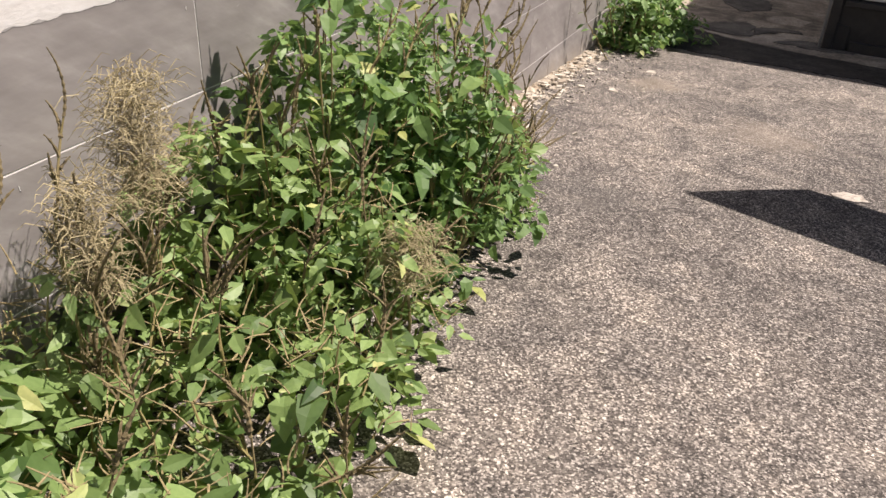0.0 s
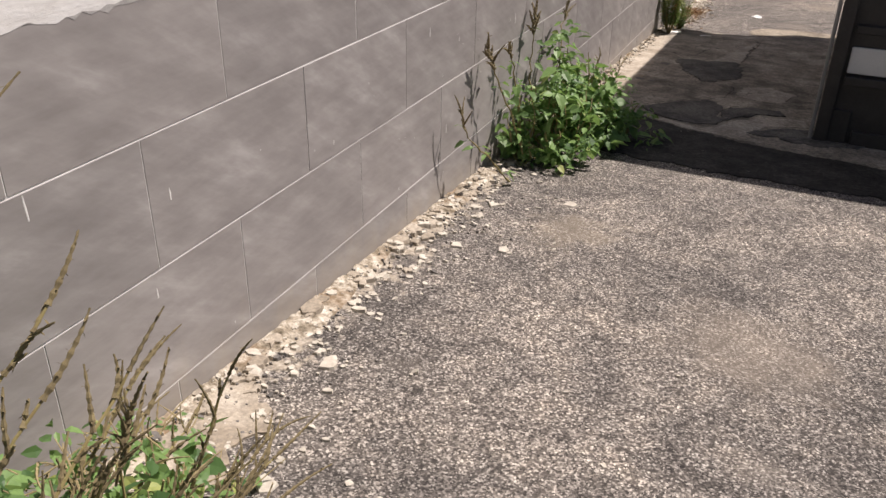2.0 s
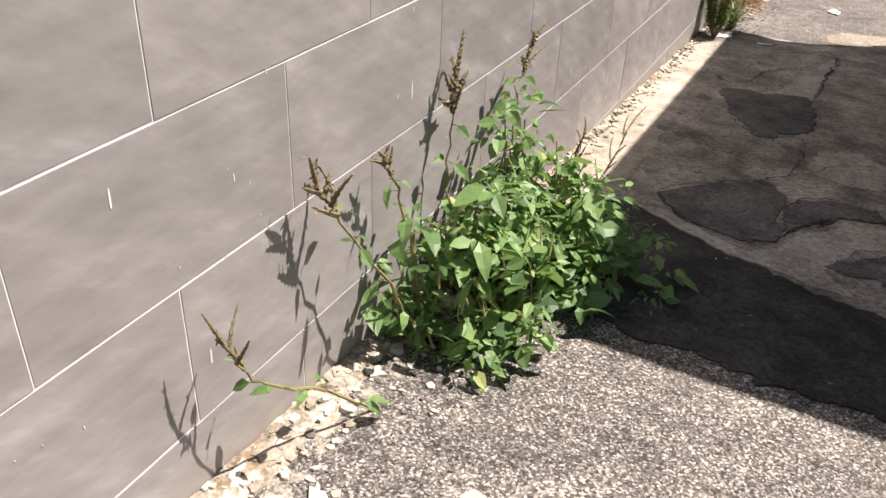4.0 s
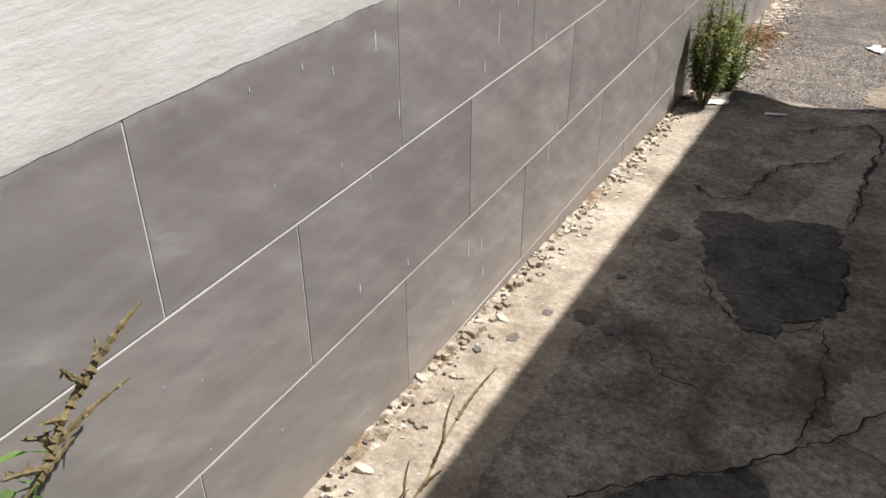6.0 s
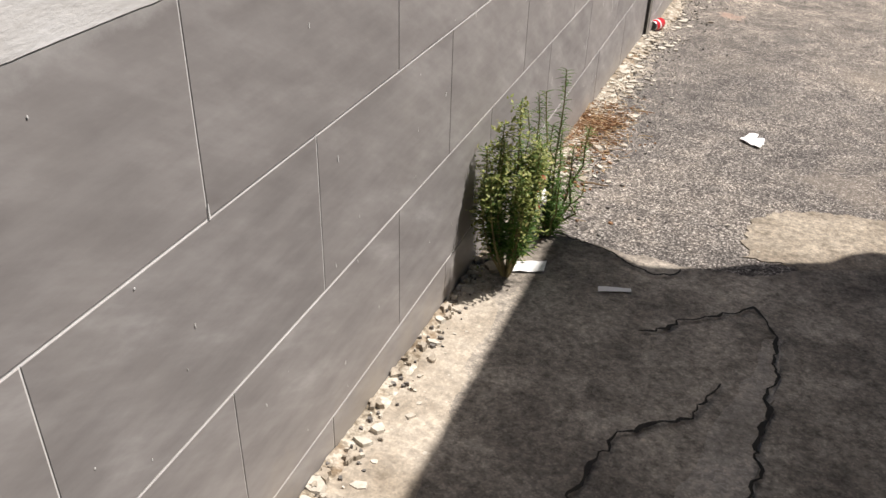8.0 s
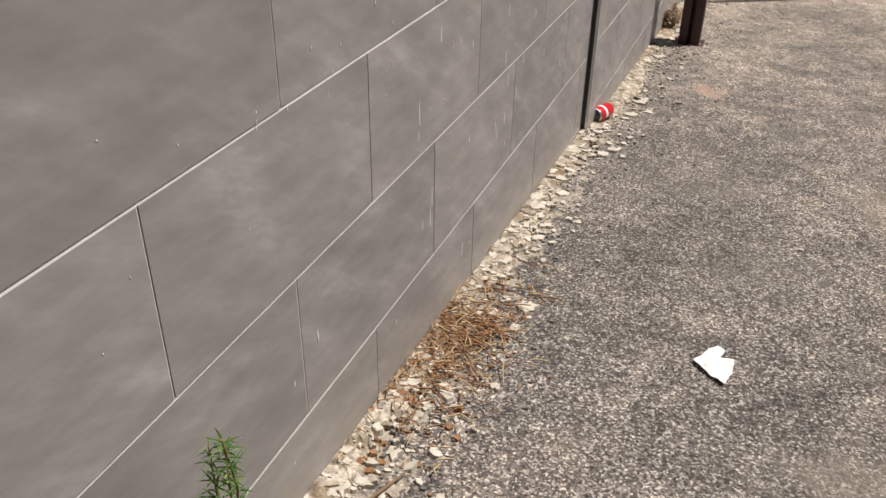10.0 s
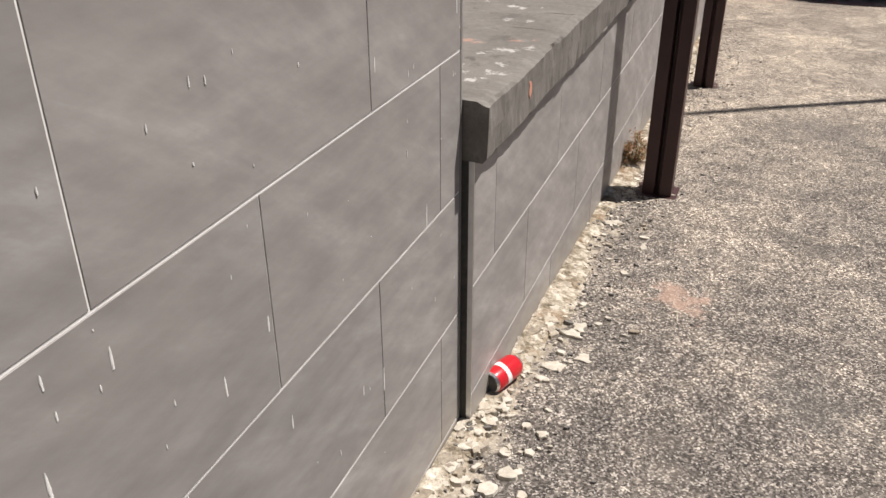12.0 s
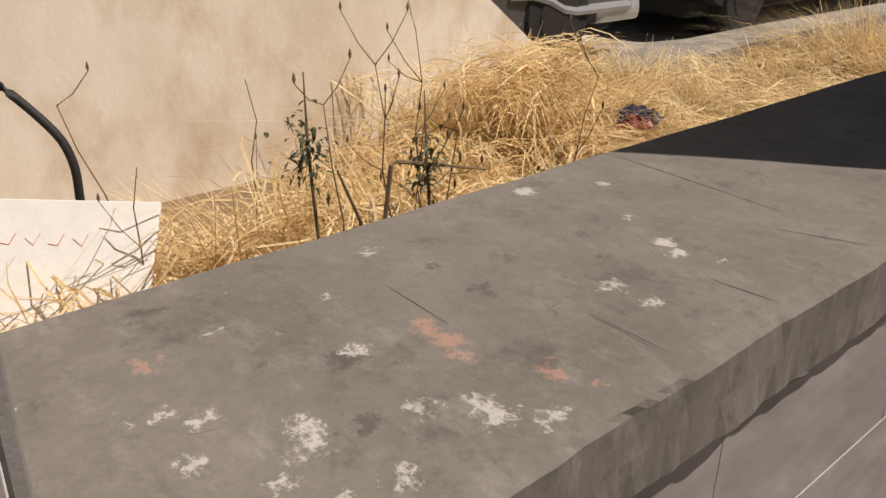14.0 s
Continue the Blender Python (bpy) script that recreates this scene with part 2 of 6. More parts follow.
PLASTER = plaster_surface()
SMEAR = plain("plaster_smear", (0.265, 0.252, 0.245), (0.47, 0.455, 0.44), 14, 0.85)
ORANGE = plain("orange_paint", (0.62, 0.20, 0.09), (0.75, 0.30, 0.16), 10, 0.8, 0, 0.5)
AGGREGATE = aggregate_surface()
OLD_CONCRETE = worn_concrete("old_concrete", (0.10, 0.088, 0.075), (0.225, 0.198, 0.167), (0.46, 0.41, 0.345), 0.85)
BITUMEN = worn_concrete("bitumen_patch", (0.045, 0.043, 0.041), (0.088, 0.084, 0.079), (0.19, 0.178, 0.162), 0.8)
# Near-black paving tone: the kiosk's shade painted deeper.
SHADE_STRIP = worn_concrete("shade_dark_paving", (0.022, 0.021, 0.020), (0.040, 0.037, 0.034), (0.088, 0.081, 0.074), 1.0)
WORN_SAND = worn_concrete("sandy_paving", (0.15, 0.125, 0.095), (0.27, 0.23, 0.18), (0.42, 0.37, 0.30), 0.8)
SANDY = worn_concrete("sandy_mortar", (0.185, 0.150, 0.110), (0.345, 0.295, 0.232), (0.50, 0.445, 0.37), 0.5)
PALE = worn_concrete("pale_concrete", (0.19, 0.17, 0.145), (0.30, 0.27, 0.235), (0.44, 0.40, 0.345), 0.6)
FILLET = worn_concrete("pale_fillet", (0.22, 0.195, 0.165), (0.36, 0.325, 0.28), (0.52, 0.47, 0.41), 0.7)


def screed_surface():
    """Grey screed with paint splashes that keep their own shapes."""
    m = worn_concrete("grey_screed", (0.148, 0.136, 0.122), (0.177, 0.163, 0.147), (0.218, 0.202, 0.183), 0.16)
    n = Nodes("unused")
    bpy.data.materials.remove(n.m)
    n.m, n.t = m, m.node_tree
    n.b = n.t.nodes["Principled BSDF"]
    n.pos = n.node("ShaderNodeNewGeometry").outputs["Position"]
    c = n.b.inputs["Base Color"].links[0].from_socket
    wave = n.node("ShaderNodeTexNoise", Scale=34.0, Detail=8.0, Roughness=0.82)
    n.link(n.pos, wave.inputs["Vector"])
    off = n.node("ShaderNodeVectorMath")
    off.operation = "MULTIPLY_ADD"
    n.link(wave.outputs["Color"], off.inputs[0])
    off.inputs[1].default_value = (0.11, 0.15, 0.02)
    n.link(n.pos, off.inputs[2])
    shift = (0.055, 0.075, 0.01)
    white, salmon, dark = (0.60, 0.58, 0.55), (0.43, 0.25, 0.19), (0.07, 0.066, 0.061)
    pts_white = [(-0.398, 3.403, 0.018), (-0.436, 3.745, 0.03), (-0.371, 3.876, 0.02), (-0.25, 3.777, 0.016), (-0.162, 3.739, 0.026), (-0.127, 3.722, 0.02), (-0.123, 3.573, 0.024), (-0.063, 3.571, 0.014), (-0.073, 3.221, 0.022), (-0.041, 3.263, 0.024), (-0.015, 3.264, 0.026), (0.014, 3.306, 0.024), (-0.098, 3.11, 0.026), (-0.122, 3.115, 0.02),
                 (-0.003, 3.141, 0.02), (-0.013, 3.077, 0.022), (0.019, 3.074, 0.02), (-0.029, 3.001, 0.024), (-0.191, 3.049, 0.02), (-0.226, 3.022, 0.018), (-0.139, 3.01, 0.018), (-0.062, 3.065, 0.018), (-0.004, 3.028, 0.014), (-0.078, 3.753, 0.012), (-0.335, 3.133, 0.014), (-0.325, 3.293, 0.012), (-0.20, 3.235, 0.016)]
    pts_salmon = [(-0.205, 3.328, 0.022), (-0.18, 3.325, 0.026), (-0.153, 3.32, 0.026), (-0.125, 3.31, 0.018), (-0.05, 3.366, 0.02), (-0.03, 3.362, 0.018), (0.01, 3.387, 0.013), (-0.315, 3.049, 0.022)]
    pts_dark = [(-0.424, 3.098, 0.032), (-0.214, 3.444, 0.026), (-0.235, 3.144, 0.014), (-0.187, 3.631, 0.014), (-0.129, 3.47, 0.014), (-0.19, 3.215, 0.034), (-0.307, 3.44, 0.014), (-0.092, 3.159, 0.024), (-0.249, 3.67, 0.012)]
    spots = [(*q, col) for group, col in ((pts_dark, dark), (pts_white, white), (pts_salmon, salmon)) for q in group]
    for x, y, r, col in spots:
        d = n.node("ShaderNodeVectorMath")
        d.operation = "DISTANCE"
        n.link(off.outputs[0], d.inputs[0])
        d.inputs[1].default_value = (x + shift[0], y + shift[1], 0.897 + shift[2])
        k = n.node("ShaderNodeMapRange")
        n.link(d.outputs["Value"], k.inputs[0])
        k.inputs[1].default_value, k.inputs[2].default_value = r * 0.72, r * 0.34
        k.inputs[3].default_value, k.inputs[4].default_value = 0.0, 0.66
        c = n.mix(c, col, k.outputs[0])
    up = n.node("ShaderNodeSeparateXYZ")
    n.link(n.pos, up.inputs[0])
    near = n.node("ShaderNodeMapRange")
    n.link(up.outputs[1], near.inputs[0])
    near.inputs[1].default_value, near.inputs[2].default_value = 4.2, 3.0
    near.inputs[3].default_value, near.inputs[4].default_value = 0.25, 0.9
    speck = n.ramp(n.noise(n.pos, 30.0, 7, 0.8), [(0.635, (0, 0, 0)), (0.70, (0.8, 0.8, 0.8))])
    c = n.mix(c, (0.50, 0.48, 0.45), n.mix((0.0, 0.0, 0.0), speck, near.outputs[0]))
    haze = n.ramp(n.noise(n.scaled((1.0, 1.6, 1.0)), 11.0, 8, 0.72), [(0.54, (0, 0, 0)), (0.70, (0.45, 0.45, 0.45))])
    c = n.mix(c, (0.36, 0.345, 0.32), n.mix((0.0, 0.0, 0.0), haze, near.outputs[0]))
    grime = n.ramp(n.noise(n.pos, 12.0, 7, 0.72), [(0.32, (1, 1, 1)), (0.45, (0, 0, 0))])
    c = n.mix(c, (0.07, 0.066, 0.06), n.mix((0.0, 0.0, 0.0), grime, 0.5))
    n.link(c, n.b.inputs["Base Color"])
    return m


SLAB = screed_surface()
CRACK = plain("crack_dirt", (0.018, 0.016, 0.014), (0.04, 0.036, 0.03), 40, 1.0)
CHIP = plain("lime_chips", (0.34, 0.295, 0.235), (0.68, 0.635, 0.55), 38, 0.9)
GRAVEL = plain("dark_gravel", (0.07, 0.065, 0.06), (0.22, 0.20, 0.18), 80, 0.9)
DRIP = plain("white_paint", (0.72, 0.70, 0.68), (0.84, 0.83, 0.81), 60, 0.6)
PINK = plain("salmon_paint", (0.52, 0.20, 0.13), (0.66, 0.32, 0.23), 50, 0.8)
# Near-black for the low wall's end face; its shade is in the colour.
END_SHADE = plain("end_shade", (0.05, 0.048, 0.045), (0.10, 0.095, 0.088), 50, 0.9)
STEEL = plain("brown_painted_steel", (0.040, 0.016, 0.014), (0.065, 0.028, 0.025), 14, 0.5)
DARK_METAL = plain("dark_metal", (0.02, 0.018, 0.017), (0.045, 0.04, 0.038), 10, 0.5)
TRIM = plain("grey_trim", (0.20, 0.19, 0.185), (0.27, 0.26, 0.25), 20, 0.45)
GREY_PANEL = plain("light_panel", (0.62, 0.62, 0.60), (0.74, 0.73, 0.71), 10, 0.6)
def beige_surface():
    n = Nodes("beige_render")
    big = n.noise(n.scaled((1, 1, 0.6)), 1.7, 6, 0.6)
    fine = n.noise(n.pos, 45.0, 4)
    c = n.ramp(big, [(0.3, (0.70, 0.62, 0.51)), (0.5, (0.84, 0.78, 0.69)), (0.7, (0.90, 0.87, 0.81))])
    splash = n.noise(n.scaled((1, 1.6, 1.2)), 2.6, 5, 0.6)
    c = n.mix(c, (0.50, 0.34, 0.19), n.ramp(splash, [(0.5, (0, 0, 0)), (0.75, (0.6, 0.6, 0.6))]))
    n.bump(fine, 0.3, 0.004)
    return n.done(c, 0.9, 0, 0.3)


BEIGE = beige_surface()
LEAF = leaf_surface("amaranth_leaf", (0.042, 0.10, 0.034), (0.200, 0.322, 0.112), (0.42, 0.44, 0.155), (0.36, 0.57, 0.13))
PALE_LEAF = leaf_surface("yellowing_leaf", (0.04, 0.09, 0.024), (0.255, 0.37, 0.135), (0.52, 0.54, 0.23), (0.50, 0.64, 0.15))
STEM = plain("green_red_stem", (0.20, 0.14, 0.06), (0.30, 0.27, 0.11), 25, 0.6)
SPIKE = plain("seed_spike", (0.085, 0.062, 0.032), (0.25, 0.20, 0.10), 70, 0.85)
DRYBLOOM = plain("withered_bloom", (0.19, 0.145, 0.07), (0.42, 0.34, 0.18), 50, 0.9)
TAN_BRISTLE = plain("tan_bristle", (0.26, 0.215, 0.115), (0.50, 0.43, 0.26), 50, 0.9)
FEATHER = leaf_surface("feathery_leaf", (0.035, 0.085, 0.018), (0.13, 0.235, 0.06), (0.30, 0.33, 0.09), (0.25, 0.42, 0.06))
BLOOM = leaf_surface("yellow_bloom", (0.14, 0.18, 0.05), (0.33, 0.35, 0.12), (0.52, 0.46, 0.20), (0.4, 0.42, 0.1))
STRAW = leaf_surface("dry_grass", (0.46, 0.30, 0.135), (0.95, 0.79, 0.51), (0.95, 0.87, 0.66), (0.94, 0.72, 0.38), 4.5)
TWIG = plain("dry_twig", (0.13, 0.085, 0.045), (0.24, 0.17, 0.10), 40, 0.85)
CAN_RED = plain("red_can", (0.55, 0.012, 0.02), (0.66, 0.02, 0.03), 30, 0.28, 0.2, 0.02)
ALU = plain("bare_aluminium", (0.5, 0.5, 0.5), (0.62, 0.62, 0.62), 40, 0.35, 1.0, 0.02)
PAPER = plain("white_paper", (0.74, 0.73, 0.71), (0.84, 0.83, 0.81), 20, 0.85)
RED_PRINT = plain("red_print", (0.50, 0.02, 0.03), (0.62, 0.05, 0.06), 20, 0.6)
BLUE_WRAP = plain("violet_wrapper", (0.025, 0.02, 0.05), (0.10, 0.09, 0.17), 60, 0.3)
WRAP_RED = plain("faded_red_wrapper", (0.16, 0.03, 0.025), (0.34, 0.10, 0.08), 60, 0.4)
RUBBER = plain("black_rubber", (0.012, 0.012, 0.012), (0.03, 0.03, 0.03), 30, 0.7)
CAR_RED = plain("red_car_paint", (0.42, 0.012, 0.012), (0.50, 0.02, 0.02), 6, 0.25, 0.1, 0.0)
CAR_GREY = plain("grey_car_paint", (0.10, 0.10, 0.105), (0.14, 0.14, 0.145), 6, 0.25, 0.4, 0.0)
CHROME = plain("silver_bumper", (0.62, 0.62, 0.62), (0.74, 0.74, 0.74), 8, 0.25, 0.6, 0.0)
STRAW_BITS = plain("dry_stalk_bits", (0.30, 0.20, 0.10), (0.58, 0.44, 0.26), 60, 0.9)
EARTH = plain("dry_earth", (0.16, 0.105, 0.06), (0.30, 0.21, 0.13), 14, 0.95, 0, 0.8)
DUFF = plain("brown_litter", (0.16, 0.07, 0.03), (0.34, 0.19, 0.09), 60, 0.95)
GLASS = plain("dark_glass", (0.015, 0.017, 0.02), (0.03, 0.033, 0.036), 5, 0.08)


# ---- mesh helpers ----
def ob_from(name, verts, faces, material, parent=None, label="", smooth=False):
    me = bpy.data.meshes.new(name)
    me.from_pydata([tuple(v) for v in verts], [], faces)
    me.materials.append(material)
    if smooth:
        me.polygons.foreach_set("use_smooth", [True] * len(me.polygons))
    me.update()
    ob = new(name, me)
    ob.parent = parent
    if label:
        ob["label"] = label
    return ob


def part(name, bm, material, parent=None, label="", smooth=False):
    me = bpy.data.meshes.new(name)
    bm.to_mesh(me)
    bm.free()
    me.materials.append(material)
    if smooth:
        me.polygons.foreach_set("use_smooth", [True] * len(me.polygons))
    ob = new(name, me)
    ob.parent = parent
    if label:
        ob["label"] = label
    return ob


def empty(name, loc, label, category, group=""):
    ob = new(name)
    ob.location = loc
    return tagged(ob, label, category, group)


def box(lo, hi, bevel=0.0, seg=1, bm=None):
    bm = bm or bmesh.new()
    lo, hi = Vector(lo), Vector(hi)
    r = bmesh.ops.create_cube(bm, size=1.0, matrix=Matrix.LocRotScale((lo + hi) / 2, None, hi - lo))
    if bevel:
        es = list({e for v in r["verts"] for e in v.link_edges})
        bmesh.ops.bevel(bm, geom=es, offset=bevel, segments=seg, affect="EDGES", profile=0.6)
    return bm


def prism(points, z0, z1, bm=None):
    bm = bm or bmesh.new()
    a = [bm.verts.new((x, y, z0)) for x, y in points]
    b = [bm.verts.new((x, y, z1)) for x, y in points]
    n = len(points)
    for i in range(n):
        bm.faces.new((a[i], a[(i + 1) % n], b[(i + 1) % n], b[i]))
    bm.faces.new(b)
    bm.faces.new(a[::-1])
    bmesh.ops.recalc_face_normals(bm, faces=bm.faces)
    return bm


def tube(points, radii, sides=6, verts=None, faces=None):
    """Adds a tapered tube along points to the lists, and gives them back."""
    verts = [] if verts is None else verts
    faces = [] if faces is None else faces
    pts = [Vector(p) for p in points]
    base = len(verts)
    for i, p in enumerate(pts):
        d = (pts[min(i + 1, len(pts) - 1)] - pts[max(i - 1, 0)])
        d = d.normalized() if d.length > 1e-6 else Vector((0, 0, 1))
        u = d.orthogonal().normalized()
        w = d.cross(u)
        for k in range(sides):
            a = 2 * math.pi * k / sides
            verts.append(p + (u * math.cos(a) + w * math.sin(a)) * radii[i])
    for i in range(len(pts) - 1):
        for k in range(sides):
            a, b = base + i * sides + k, base + i * sides + (k + 1) % sides
            faces.append((a, b, b + sides, a + sides))
    faces.append(tuple(base + k for k in range(sides))[::-1])
    faces.append(tuple(base + (len(pts) - 1) * sides + k for k in range(sides)))
    return verts, faces


def ground_z(y):
    """The ground falls gently along the wall and levels out far away."""
    return 0.245 - 0.062 * max(-14.0, min(13.0, y))


def wob(x, y, z=0.0, s=1.0):
    return noise.noise(Vector((x * s, y * s, z)))


# ---- the wall line ----
W, H = 0.612, 0.300
END = 2.866
START = -12.0
NEAR_STEP = -3.366


def course_top(c):
    return 1.3 - 0.3 * c


def tile_mesh(name, w, h, t=0.012, bev=0.0007):
    return box((-t, 0, 0), (0, w, h), bev)


wall = tagged(ob_from("wall_west", [], [], GROUT), "long boundary wall clad in grey porcelain tiles with pale grout", "wall", kind="structure")
part("masonry", box((-0.25, START, -1.2), (-0.0014, END - 0.012, 1.3)), GROUT, wall)
part("masonry", box((-0.25, START, 1.3), (-0.0014, NEAR_STEP, 1.6)), GROUT, wall)
part("edge_trim", box((-0.25, END - 0.0115, -1.0), (0.0005, END, 1.3), 0.002), TRIM, wall, "grey edge profile")


def plaster_band(name, y0, y1, base, top, material, seed, dip=0.02):
    """Rough render above the tiles, with a ragged lower lip."""
    ny = int((y1 - y0) / 0.02)
    rows = [0.0, 0.012] + [0.03 * k for k in range(1, 12)] + [0.45, 0.7, top - base]
    rows = [r for r in rows if r < top - base] + [top - base]
    verts, faces = [], []
    for i in range(ny + 1):
        y = y0 + (y1 - y0) * i / ny
        edge = base - 0.006 - dip * max(0.0, 0.8 * wob(y, seed, 0, 2.3) + 0.5 * wob(y, seed, 3, 17.0) + 0.35 * wob(y, seed, 6, 47.0) + 0.15)
        for j, r in enumerate(rows):
            z = edge + r * (top - edge) / (top - base)
            x = 0.0006 if j == 0 else (0.0011 if j == 1 else 0.0019) + 0.0009 * wob(y * 0.5, z * 2.2, seed, 6.0) + 0.0010 * abs(wob(y * 0.35, z * 3.0, seed, 16.0))
            verts.append((x, y, z))
    n = len(rows)
    for i in range(ny):
        for j in range(n - 1):
            a = i * n + j
            faces.append((a, a + n, a + n + 1, a + 1))
    return verts, faces


v, f = plaster_band("plaster", NEAR_STEP, 2.05, 1.298, 2.5, PLASTER, 4, 0.006)
ob_from("plaster", v, f, PLASTER, wall, "rough white plaster with a ragged lower edge", True)
v, f = plaster_band("plaster", 2.05, END, 1.318, 2.5, PLASTER, 9, 0.010)
ob_from("orange_plaster", [(x, y, z - (0.04 * max(0.0, y - 2.66) if z < 1.4 else 0.0)) for x, y, z in v], f, ORANGE, wall, "orange painted plaster", True)
v, f = plaster_band("plaster_lip", 2.05, END, 1.303, 1.322, PLASTER, 12, 0.006)
ob_from("plaster_lip", [(x + 0.0018, y, min(z, 1.322 + 0.003 * wob(y, 3, 0, 9)) - 0.04 * max(0.0, y - 2.66)) for x, y, z in v], f, PLASTER, wall, "white plaster smear", True)
v, f = plaster_band("smear", START, -5.6, 1.580, 1.597, PLASTER, 23, 0.035)
ob_from("plaster_smear", [(0.0006 + x * 0.12, y, z) for x, y, z in v], f, SMEAR, wall, "thin greyish plaster smear on the tiles", True)
v, f = plaster_band("plaster", START, -5.6, 1.580, 2.5, PLASTER, 7, 0.02)
ob_from("plaster", v, f, PLASTER, wall, "rough white plaster with a ragged lower edge", True)
part("upper_wall", box((-0.25, NEAR_STEP, 1.3), (-0.002, END, 2.5)), PLASTER, wall)
part("upper_wall", box((-0.25, START, 1.6), (-0.002, NEAR_STEP, 2.5)), PLASTER, wall)

# ---- low wall with its coping slab ----
LOW_X = 0.027
LOW_END = 9.6
low = tagged(ob_from("wall_low", [], [], GROUT), "low tiled planter wall carrying a concrete coping", "wall", kind="structure")
# End face turned from the sun, its shade painted as a dark strip.
part("shaded_end", box((-0.1, END + 0.0012, -1.0), (LOW_X - 0.011, END + 0.004, 0.765)), END_SHADE, low, "end of the wall with its shade painted dark")
part("edge_trim", box((LOW_X - 0.011, END + 0.0004, -1.0), (LOW_X + 0.0008, END + 0.004, 0.765)), ALU, low, "thin metal corner profile")
part("masonry", box((-0.40, END + 0.004, -1.2), (LOW_X - 0.0014, LOW_END, 0.77)), GROUT, low)


def coping():
    """Cast slab with worn, wavering edges and a faintly uneven top."""
    y0, y1 = END + 0.001, LOW_END + 0.05
    ny = 330
    prof = [(-0.495, 0.768), (-0.495, 0.880), (-0.487, 0.893), (-0.33, 0.897), (-0.2, 0.897), (-0.08, 0.896), (0.03, 0.895), (0.052, 0.892), (0.058, 0.884), (0.058, 0.83), (0.057, 0.775), (0.05, 0.766), (0.0, 0.766)]
    verts, faces = [], []
    for i in range(ny + 1):
        y = y0 + (y1 - y0) * i / ny
        for j, (x, z) in enumerate(prof):
            e = 0.006 * wob(y, j * 0.2, 1, 6.0) + 0.003 * wob(y, j, 2, 25.0)
            edge = 2.2 if j in (10, 11) else 1.7 if j in (7, 8) else 0.45
            verts.append((x + e * edge, y, z + 0.004 * wob(y, x * 3, 5, 5.0) + e * edge * 0.6))
    n = len(prof)
    for i in range(ny):
        for j in range(n):
            a, b = i * n + j, i * n + (j + 1) % n
            faces.append((a, b, b + n, a + n))
    faces.append(tuple(range(n)))
    faces.append(tuple(ny * n + k for k in range(n))[::-1])
    return verts, faces


v, f = coping()
slab = tagged(ob_from("coping_slab", v, f, SLAB), "grey cast concrete coping slab spotted with white and salmon paint", "coping", kind="structure")

# ---- ground ----
def ground_sheet():
    xs = sorted(set([-300, -80, -30, -12, -6, -4, -2.5] + [round(-0.5 + 0.1 * i, 2) for i in range(31)] + [3.5, 5, 8, 12, 30, 80, 300]))
    ys = sorted(set([-300, -80, -30, -20, -14] + [round(-12 + 0.1 * i, 2) for i in range(250)] + [14, 16, 20, 30, 80, 300]))
    verts, faces = [], []
    for y in ys:
        for x in xs:
            e = (0.004 * wob(x, y, 0, 2.3) + 0.002 * wob(x, y, 3, 9.0)) * (0.25 if -4.1 < y < 1.0 else 1.0) if -1 < x < 3 else 0
            verts.append((x, y, ground_z(y) + e))
    n = len(xs)
    for j in range(len(ys) - 1):
        for i in range(n - 1):
            a = j * n + i
            faces.append((a, a + 1, a + 1 + n, a + n))
    return verts, faces


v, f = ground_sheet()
tagged(ob_from("ground", v, f, AGGREGATE, smooth=True), "grey exposed-aggregate concrete paving, sun-bleached and gritty, with far brightness painted in", "ground", kind="structure")


def patch(name, outline, material, label, lift=0.006, seed=0, ragged=0.03, step=0.016):
    """A thin irregular skin laid on the ground."""
    pts = []
    n = len(outline)
    for i in range(n):
        a, b = Vector(outline[i]), Vector(outline[(i + 1) % n])
        k = max(1, int((b - a).length / step))
        for s in range(k):
            p = a.lerp(b, s / k)
            pts.append((p.x + ragged * wob(p.x, p.y, seed, 5.0) + ragged * 0.6 * wob(p.x, p.y, seed + 4, 19.0) + ragged * 0.35 * wob(p.x, p.y, seed + 4, 55.0),
                        p.y + ragged * wob(p.x, p.y, seed + 9, 5.0) + ragged * 0.6 * wob(p.x, p.y, seed + 14, 19.0) + ragged * 0.35 * wob(p.x, p.y, seed + 14, 55.0)))
    bm = bmesh.new()
    top = [bm.verts.new((x, y, ground_z(y) + lift)) for x, y in pts]
    low_ring = [bm.verts.new((x, y, ground_z(y) - 0.02)) for x, y in pts]
    m = len(pts)
    face = bm.faces.new(top)
    for i in range(m):
        bm.faces.new((low_ring[i], low_ring[(i + 1) % m], top[(i + 1) % m], top[i]))
    bmesh.ops.recalc_face_normals(bm, faces=bm.faces)
    bmesh.ops.triangulate(bm, faces=[face])
    return tagged(part(name, bm, material), label, "paving", kind="structure")


